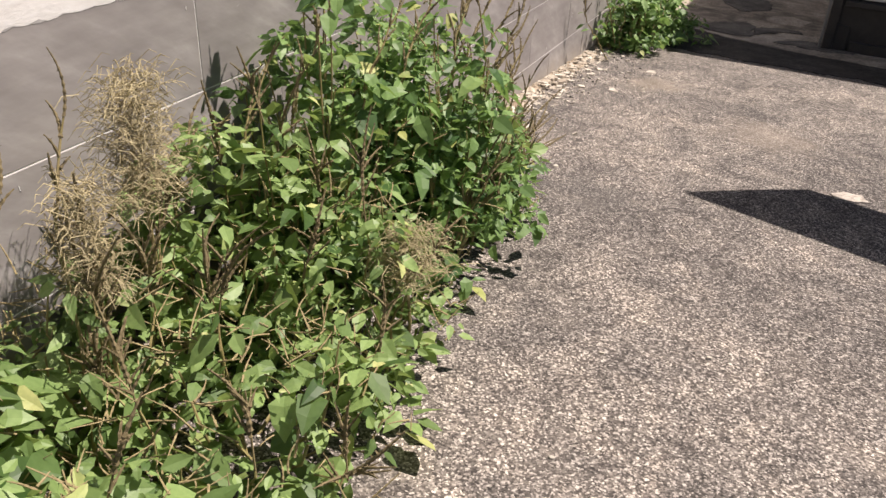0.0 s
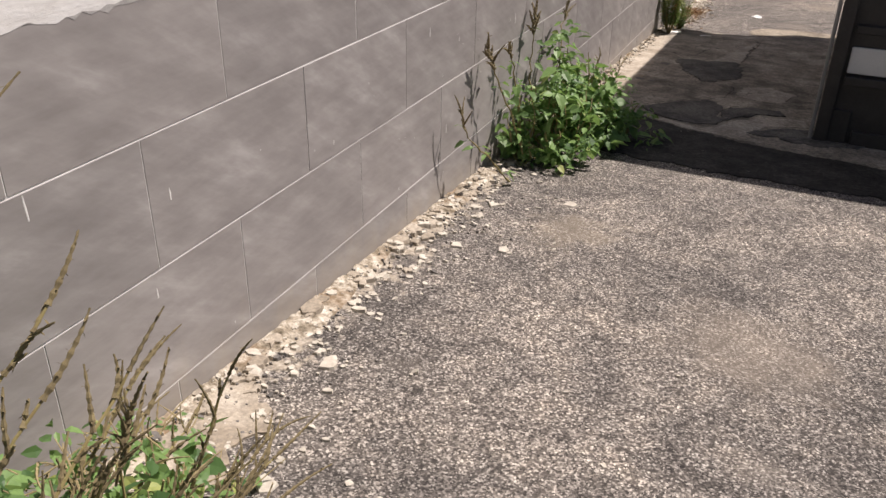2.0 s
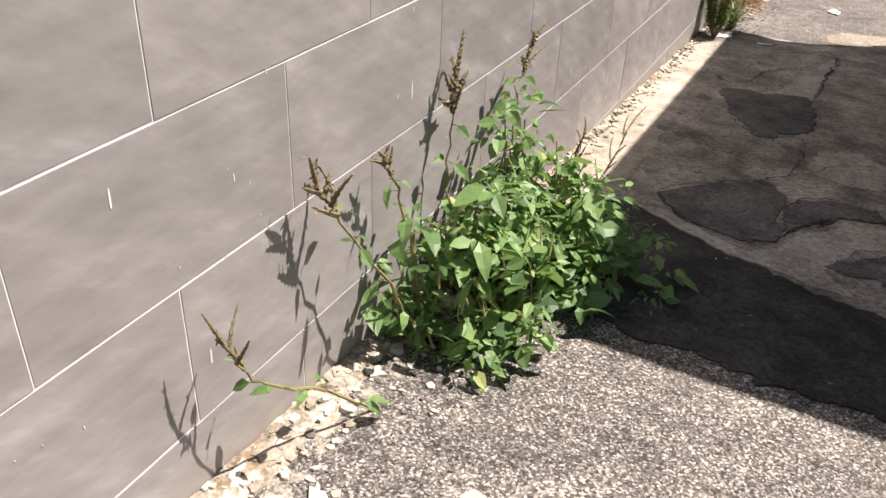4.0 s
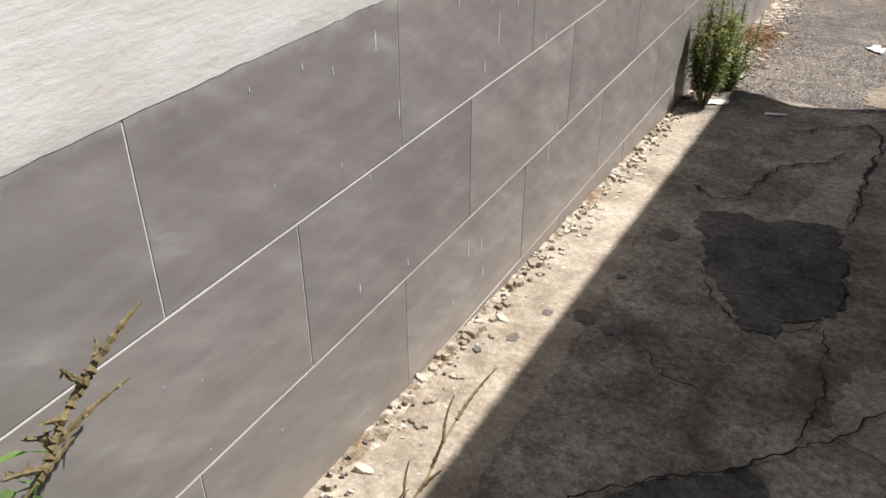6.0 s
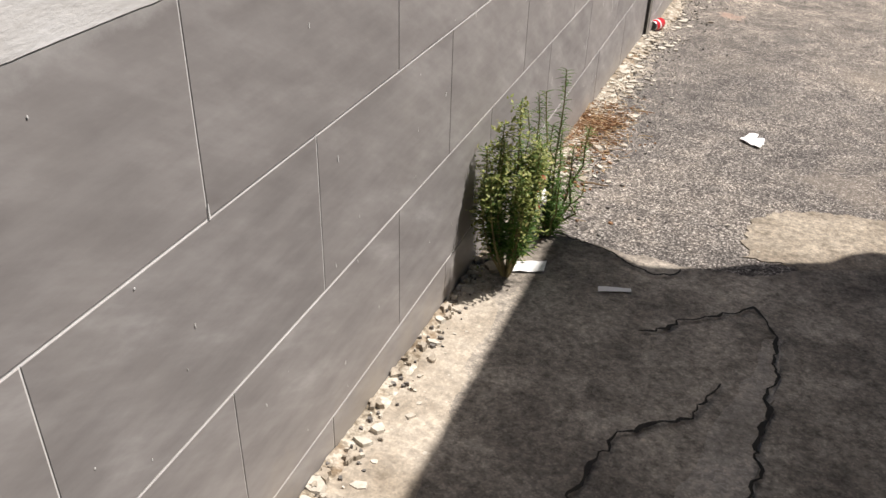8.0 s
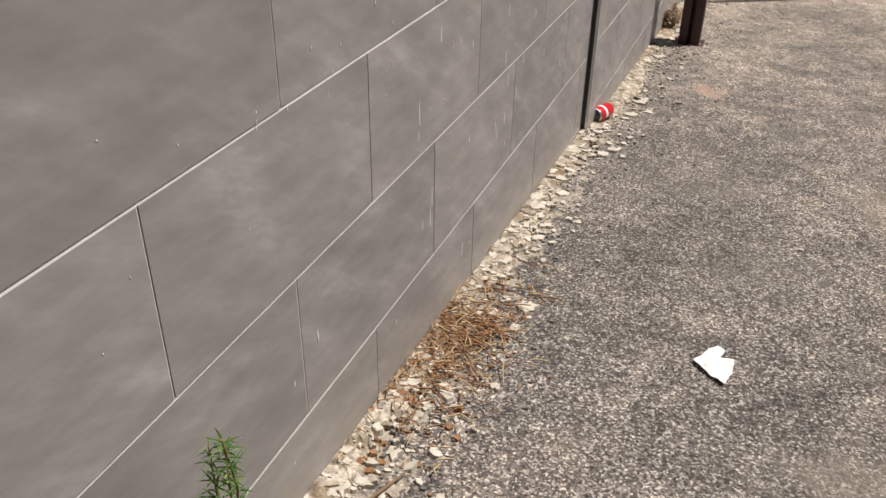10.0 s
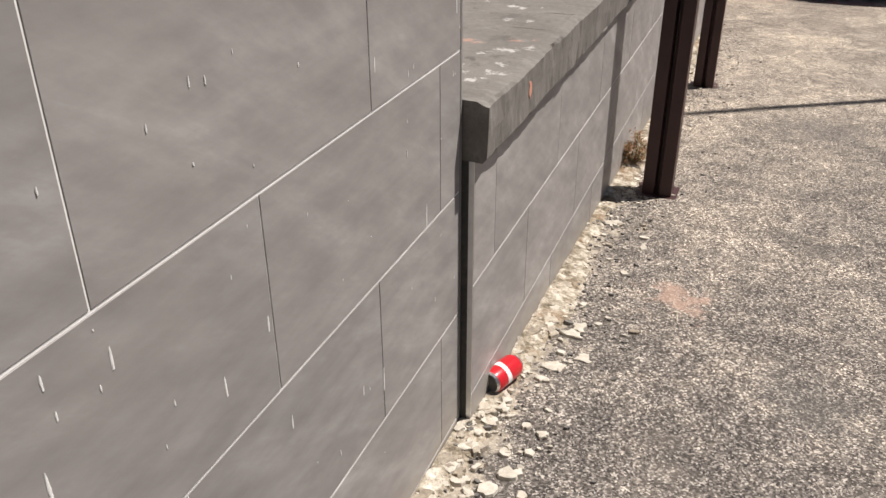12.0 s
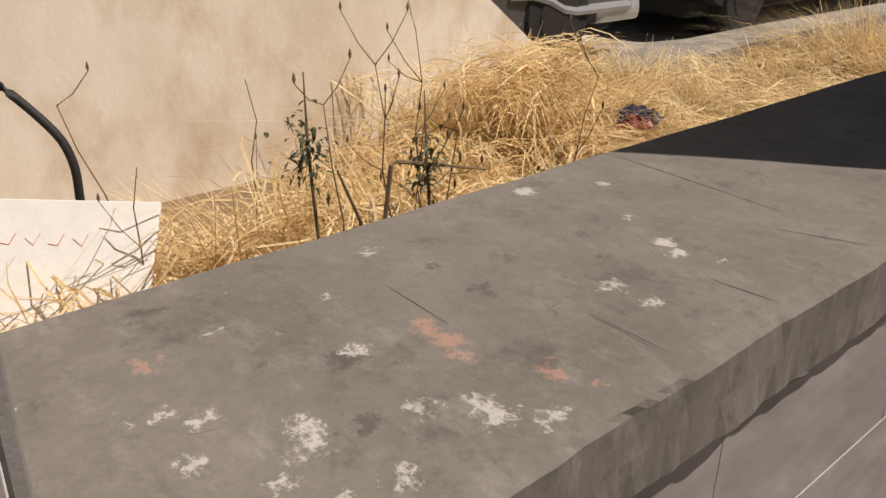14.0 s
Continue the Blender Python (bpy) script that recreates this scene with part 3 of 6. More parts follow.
patch("pavement_old", [(-0.01, -2.75), (0.37, -2.83), (0.69, -2.97), (1.0, -3.1), (1.6, -3.2), (3.6, -3.4), (3.6, 0.5), (1.15, 0.45), (0.8, 0.22), (0.55, 0.16), (0.2, 0.2), (-0.01, 0.05)], OLD_CONCRETE, "old patched concrete paving, stained and cracked", 0.008, 1)
patch("mortar_band", [(-0.01, -3.5), (0.10, -3.45), (0.22, -3.2), (0.28, -2.6), (0.25, -1.8), (0.20, -1.0), (0.14, -0.35), (0.04, -0.1), (-0.01, -0.1)], SANDY, "sandy mortar strip along the foot of the wall", 0.0085, 3, 0.025)
# Strip before the kiosk with deeper shade painted in, up to the shadow's edge.
patch("shade_strip", [(0.30, -2.72), (0.66, -2.86), (1.0, -2.98), (1.7, -3.08), (3.0, -3.22), (3.0, -3.68), (1.6, -3.66), (0.95, -3.64), (0.50, -3.61), (0.22, -3.55), (0.14, -3.3), (0.2, -3.0)], SHADE_STRIP, "strip of paving by the kiosk with its shade painted darker", 0.0058, 33, 0.05)
patch("bitumen_patch", [(0.41, -2.665), (0.48, -2.557), (0.62, -2.413), (0.736, -2.307), (0.808, -2.40), (0.808, -2.57), (0.82, -2.68), (0.85, -2.70), (0.825, -2.84), (0.74, -2.905), (0.586, -2.855), (0.495, -2.80)], BITUMEN, "dark bitumen repair patch in the paving", 0.0125, 5, 0.03)
patch("bitumen_patch", [(0.83, -2.56), (0.86, -2.44), (0.95, -2.37), (1.12, -2.36), (1.16, -2.48), (1.0, -2.52), (0.93, -2.63), (0.868, -2.73)], BITUMEN, "dark bitumen repair patch in the paving", 0.0135, 45, 0.035)
patch("bitumen_patch", [(0.457, -1.575), (0.436, -1.37), (0.37, -1.31), (0.355, -1.16), (0.464, -1.141), (0.603, -1.132), (0.765, -1.06), (0.81, -1.27), (0.815, -1.61), (0.712, -1.77), (0.647, -1.80), (0.571, -1.78)], BITUMEN, "dark bitumen repair patch in the paving", 0.012, 7, 0.055)
patch("bitumen_patch", [(1.02, -2.9), (1.16, -2.72), (1.4, -2.66), (1.62, -2.8), (1.5, -2.96), (1.2, -2.98)], BITUMEN, "dark bitumen repair patch in the paving", 0.0126, 48, 0.05)
patch("pale_patch", [(0.36, -2.81), (0.47, -2.81), (0.61, -2.90), (0.765, -2.945), (0.855, -2.87), (0.93, -2.70), (1.04, -2.56), (1.25, -2.50), (1.3, -2.62), (1.08, -2.74), (1.0, -2.95), (1.09, -3.08), (0.95, -3.085), (0.765, -3.02), (0.60, -2.95), (0.45, -2.87)], FILLET, "pale concrete fillet beside the repair patch", 0.0105, 8, 0.022)
patch("pale_patch", [(0.86, -2.1), (0.90, -1.8), (1.06, -1.72), (1.18, -1.9), (1.12, -2.14), (0.98, -2.2)], FILLET, "worn pale concrete in the shade", 0.0102, 49, 0.06)
patch("pale_patch", [(0.60, -1.08), (0.66, -0.75), (0.74, -0.45), (0.80, -0.12), (0.845, -0.1), (0.80, -0.6), (0.775, -1.05)], FILLET, "pale concrete strip between cracks", 0.011, 11, 0.02)
patch("pale_patch", [(0.70, 0.30), (0.745, 0.60), (0.785, 0.70), (0.905, 0.76), (1.13, 0.81), (1.7, 0.78), (1.8, 0.45), (1.1, 0.36)], WORN_SAND, "sandy worn patch in the paving", 0.003, 13, 0.045)
patch("pale_patch", [(-0.01, -6.9), (0.2, -6.75), (0.24, -6.3), (0.16, -6.0), (0.05, -5.8), (-0.01, -5.7)], SANDY, "sandy drift at the foot of the wall", 0.004, 18, 0.07)


patch("pale_patch", [(1.54, -5.81), (1.58, -5.76), (1.65, -5.77), (1.68, -5.82), (1.62, -5.85), (1.56, -5.85)], FILLET, "small pale mend in the paving", 0.006, 19, 0.015)


def crack(points, width, seed):
    """A ragged dark crack as a narrow ribbon on the paving."""
    verts, faces = [], []
    pts = []
    for a, b in zip(points, points[1:]):
        k = max(2, int((Vector(b) - Vector(a)).length / 0.012))
        for s in range(k):
            p = Vector(a).lerp(Vector(b), s / k)
            pts.append(p + Vector((0.02 * wob(p.x, p.y, seed, 12.0) + 0.014 * wob(p.x, p.y, seed, 38.0), 0.02 * wob(p.x, p.y, seed + 5, 12.0) + 0.014 * wob(p.x, p.y, seed + 3, 38.0))))
    for i, p in enumerate(pts):
        d = (pts[min(i + 1, len(pts) - 1)] - pts[max(i - 1, 0)]).normalized()
        w = width * 0.46 * (0.25 + 1.3 * abs(wob(p.x, p.y, seed + 8, 15.0))) * (0.3 if i in (0, len(pts) - 1) else 1)
        for s in (-1, 1):
            q = p + Vector((-d.y, d.x)) * w * s
            verts.append((q.x, q.y, ground_z(q.y) + 0.0165))
    for i in range(len(pts) - 1):
        faces.append((2 * i, 2 * i + 1, 2 * i + 3, 2 * i + 2))
    return tagged(ob_from("crack", verts, faces, CRACK), "dark ragged crack filled with dirt in the paving", "crack", kind="structure")


crack([(0.275, -0.985), (0.366, -1.069), (0.445, -1.005), (0.475, -0.85), (0.512, -0.652), (0.657, -0.521), (0.715, -0.363)], 0.015, 1)
crack([(0.489, -0.249), (0.671, -0.081), (0.765, 0.005), (0.821, -0.11), (0.823, -0.326), (0.803, -0.576), (0.801, -0.786), (0.799, -1.05)], 0.016, 2)
crack([(0.40, -2.66), (0.48, -2.55), (0.62, -2.405), (0.74, -2.30), (0.89, -2.11), (0.985, -1.955), (1.1, -1.9)], 0.009, 3)
crack([(0.41, -2.70), (0.495, -2.805), (0.586, -2.862), (0.74, -2.912), (0.83, -2.85), (0.868, -2.73), (0.93, -2.635), (1.0, -2.53), (1.16, -2.49)], 0.014, 4)
crack([(0.83, -2.55), (0.86, -2.435), (0.953, -2.367), (1.03, -2.36)], 0.011, 14)
crack([(0.35, -1.98), (0.44, -2.04), (0.5, -2.12), (0.62, -2.14)], 0.006, 5)
crack([(0.44, -1.56), (0.50, -1.68), (0.58, -1.79), (0.70, -1.79), (0.82, -1.63), (0.82, -1.2)], 0.007, 15)
crack([(0.17, 0.20), (0.26, 0.17), (0.34, 0.15), (0.42, 0.09), (0.49, 0.06), (0.575, 0.14)], 0.020, 6)
crack([(0.80, -1.7), (0.83, -2.0), (0.80, -2.2)], 0.008, 16)


def soot_spot(x, y, r, seed):
    """A thin dried splash of tar lying on the paving."""
    v, f = blob(x, y, 0.0, r, seed, "z", 1.3, seed * 0.7)
    tagged(ob_from("tar_spot", [(p[0], p[1], ground_z(p[1]) + 0.0098 + p[2]) for p in v], f, GRAVEL), "dark dried tar spot on the paving", "stain", "tar spots", "stuff")


# ---- loose chips at the wall foot ----
def chips(name, count, material, seed, size, area, label):
    """Many small angular flakes, thickest close to the wall."""
    rnd = random.Random(seed)
    verts, faces = [], []
    for _ in range(count):
        x, y = area(rnd)
        s = size(rnd)
        n = rnd.randint(5, 7)
        a0, t = rnd.random() * 6.28, s * rnd.uniform(0.06, 0.22)
        tx, ty = rnd.gauss(0, 0.16), rnd.gauss(0, 0.16)
        el = rnd.uniform(0.5, 1.0)
        zc = ground_z(y) + 0.004 + (0.004 if -3.3 < y < 0 and x < 0.24 else 0) + max(0.0, 0.012 - 0.12 * x)
        base = len(verts)
        ring = []
        for k in range(n):
            a = a0 + 6.283 * k / n
            r = s * rnd.uniform(0.65, 1.1)
            dx, dy = r * math.cos(a), r * math.sin(a) * el
            ring.append((dx, dy))
        for dx, dy in ring:
            verts.append((max(0.002, x + dx), y + dy, zc - 0.01))
        for dx, dy in ring:
            verts.append((max(0.002, x + dx * 0.85), y + dy * 0.85, zc + t + dx * tx + dy * ty))
        for k in range(n):
            k2 = (k + 1) % n
            faces.append((base + k, base + k2, base + n + k2, base + n + k))
        faces.append(tuple(base + n + k for k in range(n)))
    return tagged(ob_from(name, verts, faces, material), label, "debris", kind="stuff")


def fibres(count, seed, area, material, label):
    """Short crooked fibres of bark and dry stalk lying over one another."""
    rnd = random.Random(seed)
    verts, faces = [], []
    for _ in range(count):
        x, y = area(rnd)
        a, ln, r = rnd.random() * 6.283, rnd.uniform(0.008, 0.038), rnd.uniform(0.0006, 0.0019)
        z = ground_z(y) + 0.010 + max(0.0, 0.014 - 0.10 * x) + rnd.uniform(0, 0.008)
        d, e = Vector((math.cos(a), math.sin(a), rnd.gauss(0, 0.15))), Vector((-math.sin(a), math.cos(a), 0)) * rnd.gauss(0, 0.25)
        p = [Vector((x, y, z)) + d * (ln * t) + e * (ln * t * t) for t in (-1.0, 0.0, 1.0)]
        tube([(max(0.004, q.x), q.y, max(q.z, ground_z(q.y) + 0.004)) for q in p], [r, r * 1.1, r * 0.5], 4, verts, faces)
    return tagged(ob_from("bark_fibres", verts, faces, material), label, "debris", kind="stuff")


def flakes(name, count, material, seed, size, area, label):
    """Flat ragged crusts of fallen render, lying a few millimetres proud."""
    rnd = random.Random(seed)
    verts, faces = [], []
    for i in range(count):
        x, y = area(rnd)
        r0, n = size(rnd), 13
        el, turn, ph = rnd.uniform(0.55, 1.0), rnd.random() * 6.28, rnd.random() * 50
        zc = ground_z(y) + (0.0085 if -3.4 < y < 0 else 0.004) + max(0.0, 0.012 - 0.12 * x)
        t = rnd.uniform(0.0015, 0.005) + r0 * 0.05
        b = len(verts)
        ring = []
        for k in range(n):
            a = 6.2832 * k / n
            r = r0 * (0.62 + 0.8 * wob(math.cos(a), math.sin(a), ph, 1.6) + 0.28 * rnd.random())
            u, w = r * math.cos(a), r * math.sin(a) * el
            ring.append((u * math.cos(turn) - w * math.sin(turn), u * math.sin(turn) + w * math.cos(turn)))
        for k, lift in ((1.08, -0.012), (0.96, t * 0.8), (0.72, t)):
            for u, w in ring:
                verts.append((max(0.0015, x + u * k), y + w * k, zc + lift + (0.0012 * rnd.random() if lift > 0 else 0)))
        for q in range(2):
            for k in range(n):
                k2 = (k + 1) % n
                faces.append((b + q * n + k, b + q * n + k2, b + q * n + n + k2, b + q * n + n + k))
        faces.append(tuple(b + 2 * n + k for k in range(n)))
    return tagged(ob_from(name, verts, faces, material), label, "debris", kind="stuff")


def by_wall(y0, y1, spread):
    return lambda r: (abs(r.gauss(0, spread)) + 0.008, r.uniform(y0, y1))


chips("lime_chips", 300, CHIP, 3, lambda r: min(0.032, r.lognormvariate(-4.75, 0.5)), by_wall(-6.4, -3.6, 0.17), "cream flakes of fallen render strewn along the wall foot")
chips("lime_chips", 130, CHIP, 4, lambda r: min(0.026, r.lognormvariate(-5.1, 0.7)), by_wall(-2.9, 0.3, 0.045), "cream flakes of fallen render strewn along the wall foot")
chips("lime_chips", 420, CHIP, 5, lambda r: min(0.036, r.lognormvariate(-4.75, 0.55)), by_wall(0.2, 4.6, 0.11), "cream flakes of fallen render strewn along the wall foot")
chips("lime_chips", 240, CHIP, 6, lambda r: min(0.022, r.lognormvariate(-4.8, 0.45)), by_wall(4.2, 9.0, 0.22), "cream flakes of fallen render strewn along the wall foot")
chips("leaf_litter", 420, DUFF, 31, lambda r: r.lognormvariate(-5.35, 0.5), lambda r: (abs(r.gauss(0.06, 0.075)), r.gauss(1.2, 0.17)), "brown leaf and bark litter at the wall foot")
chips("leaf_litter", 70, DUFF, 32, lambda r: r.lognormvariate(-4.9, 0.5), lambda r: (abs(r.gauss(0.08, 0.08)), r.gauss(0.62, 0.2)), "brown leaf and bark litter at the wall foot")
fibres(420, 35, lambda r: (abs(r.gauss(0.08, 0.07)), r.gauss(1.2, 0.16)), DUFF, "brown bark fibres heaped at the wall foot")
fibres(160, 36, lambda r: (abs(r.gauss(0.10, 0.08)), r.gauss(1.2, 0.24)), STRAW_BITS, "pale dry stalks scattered at the wall foot")
chips("gravel", 300, GRAVEL, 18, lambda r: r.lognormvariate(-5.2, 0.4), by_wall(-6.5, -3.6, 0.13), "dark grit and gravel along the wall foot")
chips("gravel", 900, GRAVEL, 8, lambda r: r.lognormvariate(-5.1, 0.4), by_wall(0.2, 8.5, 0.16), "dark grit and gravel along the wall foot")
chips("lime_chips", 420, CHIP, 14, lambda r: min(0.02, r.lognormvariate(-5.4, 0.45)), by_wall(-3.0, 4.8, 0.09), "cream crumbs of fallen render along the wall foot")
chips("paving_flecks", 260, CHIP, 9, lambda r: min(0.013, r.lognormvariate(-5.2, 0.4)), lambda r: (r.uniform(0.1, 2.2), r.uniform(-8.5, 8.0)), "small pale flecks scattered on the paving")


chips("shade_grit", 520, GRAVEL, 61, lambda r: min(0.016, r.lognormvariate(-5.3, 0.45)), lambda r: (r.uniform(0.28, 1.3), r.uniform(-3.6, 0.1)), "dark grit scattered over the shaded paving")
chips("shade_crumbs", 260, CHIP, 62, lambda r: min(0.012, r.lognormvariate(-5.6, 0.45)), lambda r: (r.uniform(0.24, 1.3), r.uniform(-3.6, 0.1)), "pale crumbs scattered over the shaded paving")

CRUST = "flat crust of cream mortar broken up along the wall foot"
flakes("mortar_flakes", 120, SANDY, 51, lambda r: min(0.05, r.lognormvariate(-3.85, 0.35)), by_wall(0.35, 3.7, 0.045), CRUST)
flakes("mortar_flakes", 170, CHIP, 52, lambda r: min(0.042, r.lognormvariate(-4.15, 0.42)), by_wall(0.3, 3.6, 0.09), CRUST)
flakes("mortar_flakes", 60, SANDY, 53, lambda r: min(0.03, r.lognormvariate(-4.35, 0.4)), by_wall(-2.9, 0.2, 0.045), CRUST)
chips("gravel", 110, GRAVEL, 58, lambda r: r.lognormvariate(-5.3, 0.4), by_wall(-2.9, 0.2, 0.035), "dark grit along the wall foot")
flakes("mortar_flakes", 80, SANDY, 54, lambda r: min(0.05, r.lognormvariate(-3.8, 0.35)), by_wall(-6.2, -3.5, 0.06), CRUST)
flakes("mortar_flakes", 90, CHIP, 55, lambda r: min(0.035, r.lognormvariate(-4.2, 0.4)), by_wall(-6.2, -3.5, 0.1), CRUST)
flakes("mortar_flakes", 120, SANDY, 56, lambda r: min(0.03, r.lognormvariate(-4.4, 0.35)), by_wall(3.4, 9.3, 0.12), CRUST)


def crust(y0, y1, reach, height, seed, material, start_x=0.0):
    """A lumpy bank of crumbled mortar and dirt packed against the foot of the wall."""
    dy, nx = 0.012, 18
    ny = int((y1 - y0) / dy)
    verts, faces = [], []
    for i in range(ny + 1):
        y = y0 + i * dy
        ends = min(1.0, (y - y0) / 0.25, (y1 - y) / 0.25)
        width = reach * (0.75 + 0.7 * wob(y, seed, 0, 1.7) + 0.4 * wob(y, seed, 2, 7.0))
        for j in range(nx + 1):
            x = start_x + 0.0015 + j * reach * 1.7 / nx
            u = (x - start_x) / max(0.02, width)
            lump = 0.75 + 0.7 * wob(x, y, seed, 14.0) + 0.55 * wob(x, y, seed + 3, 38.0) + 0.25 * wob(x, y, seed + 5, 90.0)
            z = height * lump * (1.0 - u) * ends - 0.006 * max(0.0, u - 0.75) * 4
            verts.append((x + 0.004 * wob(x, y, seed + 7, 40.0) if j else x, y, ground_z(y) + 0.006 + max(-0.012, z)))
    n = nx + 1
    for i in range(ny):
        for j in range(nx):
            q = i * n + j
            faces.append((q, q + 1, q + n + 1, q + n))
    return tagged(ob_from("mortar_crust", verts, faces, material), "crumbled mortar and dirt packed along the wall foot", "debris", kind="stuff")


def crust_surface():
    n = Nodes("mortar_crust")
    lump = n.noise(n.pos, 22.0, 7, 0.68)
    fine = n.noise(n.pos, 95.0, 5, 0.7)
    moss = n.noise(n.pos, 5.0, 6, 0.62)
    c = n.ramp(lump, [(0.34, (0.10, 0.082, 0.058)), (0.46, (0.27, 0.228, 0.172)), (0.56, (0.47, 0.42, 0.345)), (0.68, (0.68, 0.64, 0.56))])
    c = n.mix(c, n.ramp(fine, [(0.36, (0.45, 0.42, 0.38)), (0.5, (1, 1, 1)), (0.66, (1.3, 1.28, 1.24))]), 0.75, "MULTIPLY")
    c = n.mix(c, (0.20, 0.125, 0.065), n.ramp(moss, [(0.52, (0, 0, 0)), (0.66, (0.7, 0.7, 0.7))]))
    n.bump(lump, 0.5, 0.012)
    n.bump(fine, 0.5, 0.005)
    return n.done(c, 0.95, 0, 0.2)


MORTAR = crust_surface()
crust(-6.5, -3.55, 0.085, 0.014, 3, MORTAR)
crust(-2.85, 0.25, 0.060, 0.012, 5, MORTAR)
crust(0.15, 2.92, 0.095, 0.016, 7, MORTAR)
crust(2.75, 9.3, 0.10, 0.013, 9, MORTAR, LOW_X)


# ---- paint drips on the tiles ----
def drips(seed, count, y0, y1, z0, z1, x):
    rnd = random.Random(seed)
    verts, faces = [], []
    for _ in range(count):
        y, z = rnd.uniform(y0, y1), rnd.uniform(z0, z1)
        if z < ground_z(y) + 0.04:
            continue
        ln = rnd.choice((0.003, 0.004, 0.006, 0.008, 0.012)) * rnd.uniform(0.7, 1.3)
        w = rnd.uniform(0.0006, 0.0013) + ln * 0.027
        lean = rnd.gauss(0, 0.06) * ln
        b = len(verts)
        for k, (s, t) in enumerate(((0, -1), (1, -0.7), (1.0, 0.3), (0.5, 1), (-0.5, 1), (-1, 0.2), (-0.9, -0.6))):
            verts.append((x, y + s * w + lean * t, z + t * ln / 2))
        for k in range(7):
            p = verts[b + k]
            verts.append((x + 0.0004, y + (p[1] - y) * 0.7, z + (p[2] - z) * 0.92))
        for k in range(7):
            faces.append((b + k, b + (k + 1) % 7, b + 7 + (k + 1) % 7, b + 7 + k))
        faces.append(tuple(b + 7 + k for k in range(7)))
    return verts, faces


def marked_drips(marks, x):
    """Single runs of white paint: where they sit on the wall and how long they are."""
    rnd = random.Random(len(marks))
    verts, faces = [], []
    for y, z, ln in marks:
        w = 0.0010 + min(0.0014, ln * 0.042)
        lean = rnd.gauss(0, 0.03) * ln
        b = len(verts)
        prof = [(t / 8, 0.35 + 0.65 * math.sin(min(1.0, t / 8 * 1.15) * 2.4) ** 0.8 * rnd.uniform(0.7, 1.1)) for t in range(9)]
        for t, k in prof:
            zz, yy = z + ln * (0.5 - t), y + lean * (0.5 - t) + 0.0004 * wob(t * 3, y, z, 2.0)
            verts.extend(((x, yy - w * k, zz), (x + 0.0005, yy - w * k * 0.5, zz), (x + 0.0005, yy + w * k * 0.5, zz), (x, yy + w * k, zz)))
        for i in range(8):
            for k in range(3):
                q = b + i * 4 + k
                faces.append((q, q + 1, q + 5, q + 4))
    return verts, faces


DRIPS_START = [(-6.646, 1.56, 0.041), (-6.406, 1.27, 0.051), (-6.051, 1.155, 0.03), (-4.704, 1.22, 0.033), (-6.134, 0.95, 0.026), (-6.409, 1.49, 0.013), (-3.609, 1.355, 0.021), (-3.873, 1.099, 0.01), (-3.577, 1.232, 0.01),
               (-3.882, 1.353, 0.008), (-4.043, 0.905, 0.013), (-3.806, 1.282, 0.011), (-4.55, 0.823, 0.034), (-3.806, 1.094, 0.046), (-4.441, 1.14, 0.018), (-4.333, 1.299, 0.014), (-4.401, 1.113, 0.008), (-4.593, 1.039, 0.008), (-4.481, 1.002, 0.008)]
DRIPS_SHADE = [(-2.515, 1.23, 0.036), (-2.092, 1.052, 0.035), (-2.446, 1.081, 0.038), (-2.64, 1.217, 0.016), (-2.026, 1.117, 0.072), (-1.93, 1.161, 0.043), (-1.748, 1.022, 0.031), (-2.155, 0.619, 0.047), (-2.086, 0.597, 0.045),
               (-2.635, 1.048, 0.011), (-2.646, 0.98, 0.009), (-1.996, 0.841, 0.011), (-2.553, 0.989, 0.012), (-2.431, 0.737, 0.018), (-1.617, 0.722, 0.029), (-1.671, 0.672, 0.052), (-1.216, 1.01, 0.025), (-2.074, 0.506, 0.03),
               (-2.605, 0.776, 0.024), (-2.232, 0.506, 0.023), (-2.715, 1.248, 0.013), (-2.213, 1.218, 0.023), (-2.065, 1.185, 0.009), (-0.169, 0.996, 0.017), (-0.175, 1.254, 0.012), (-0.211, 1.264, 0.009), (0.671, 0.546, 0.029)]
DRIPS_SUNNY = [(0.944, 1.095, 0.04), (1.141, 0.8, 0.053), (1.136, 0.749, 0.024), (1.26, 0.935, 0.034), (1.214, 0.567, 0.049), (1.096, 1.069, 0.014), (1.748, 0.866, 0.034), (2.016, 0.789, 0.031), (1.465, 0.969, 0.02), (1.467, 0.854, 0.018),
               (1.015, 1.024, 0.008), (2.12, 0.818, 0.025), (2.15, 0.63, 0.025), (1.918, 0.683, 0.031), (1.768, 0.667, 0.041), (1.86, 0.595, 0.045), (1.675, 0.57, 0.043), (1.433, 0.302, 0.041), (1.159, 0.522, 0.025), (1.188, 1.103, 0.023),
               (1.381, 0.889, 0.02), (1.757, 0.555, 0.034), (1.462, 0.613, 0.024), (1.206, 0.518, 0.051), (1.65, 0.98, 0.019), (1.114, 1.132, 0.007)]
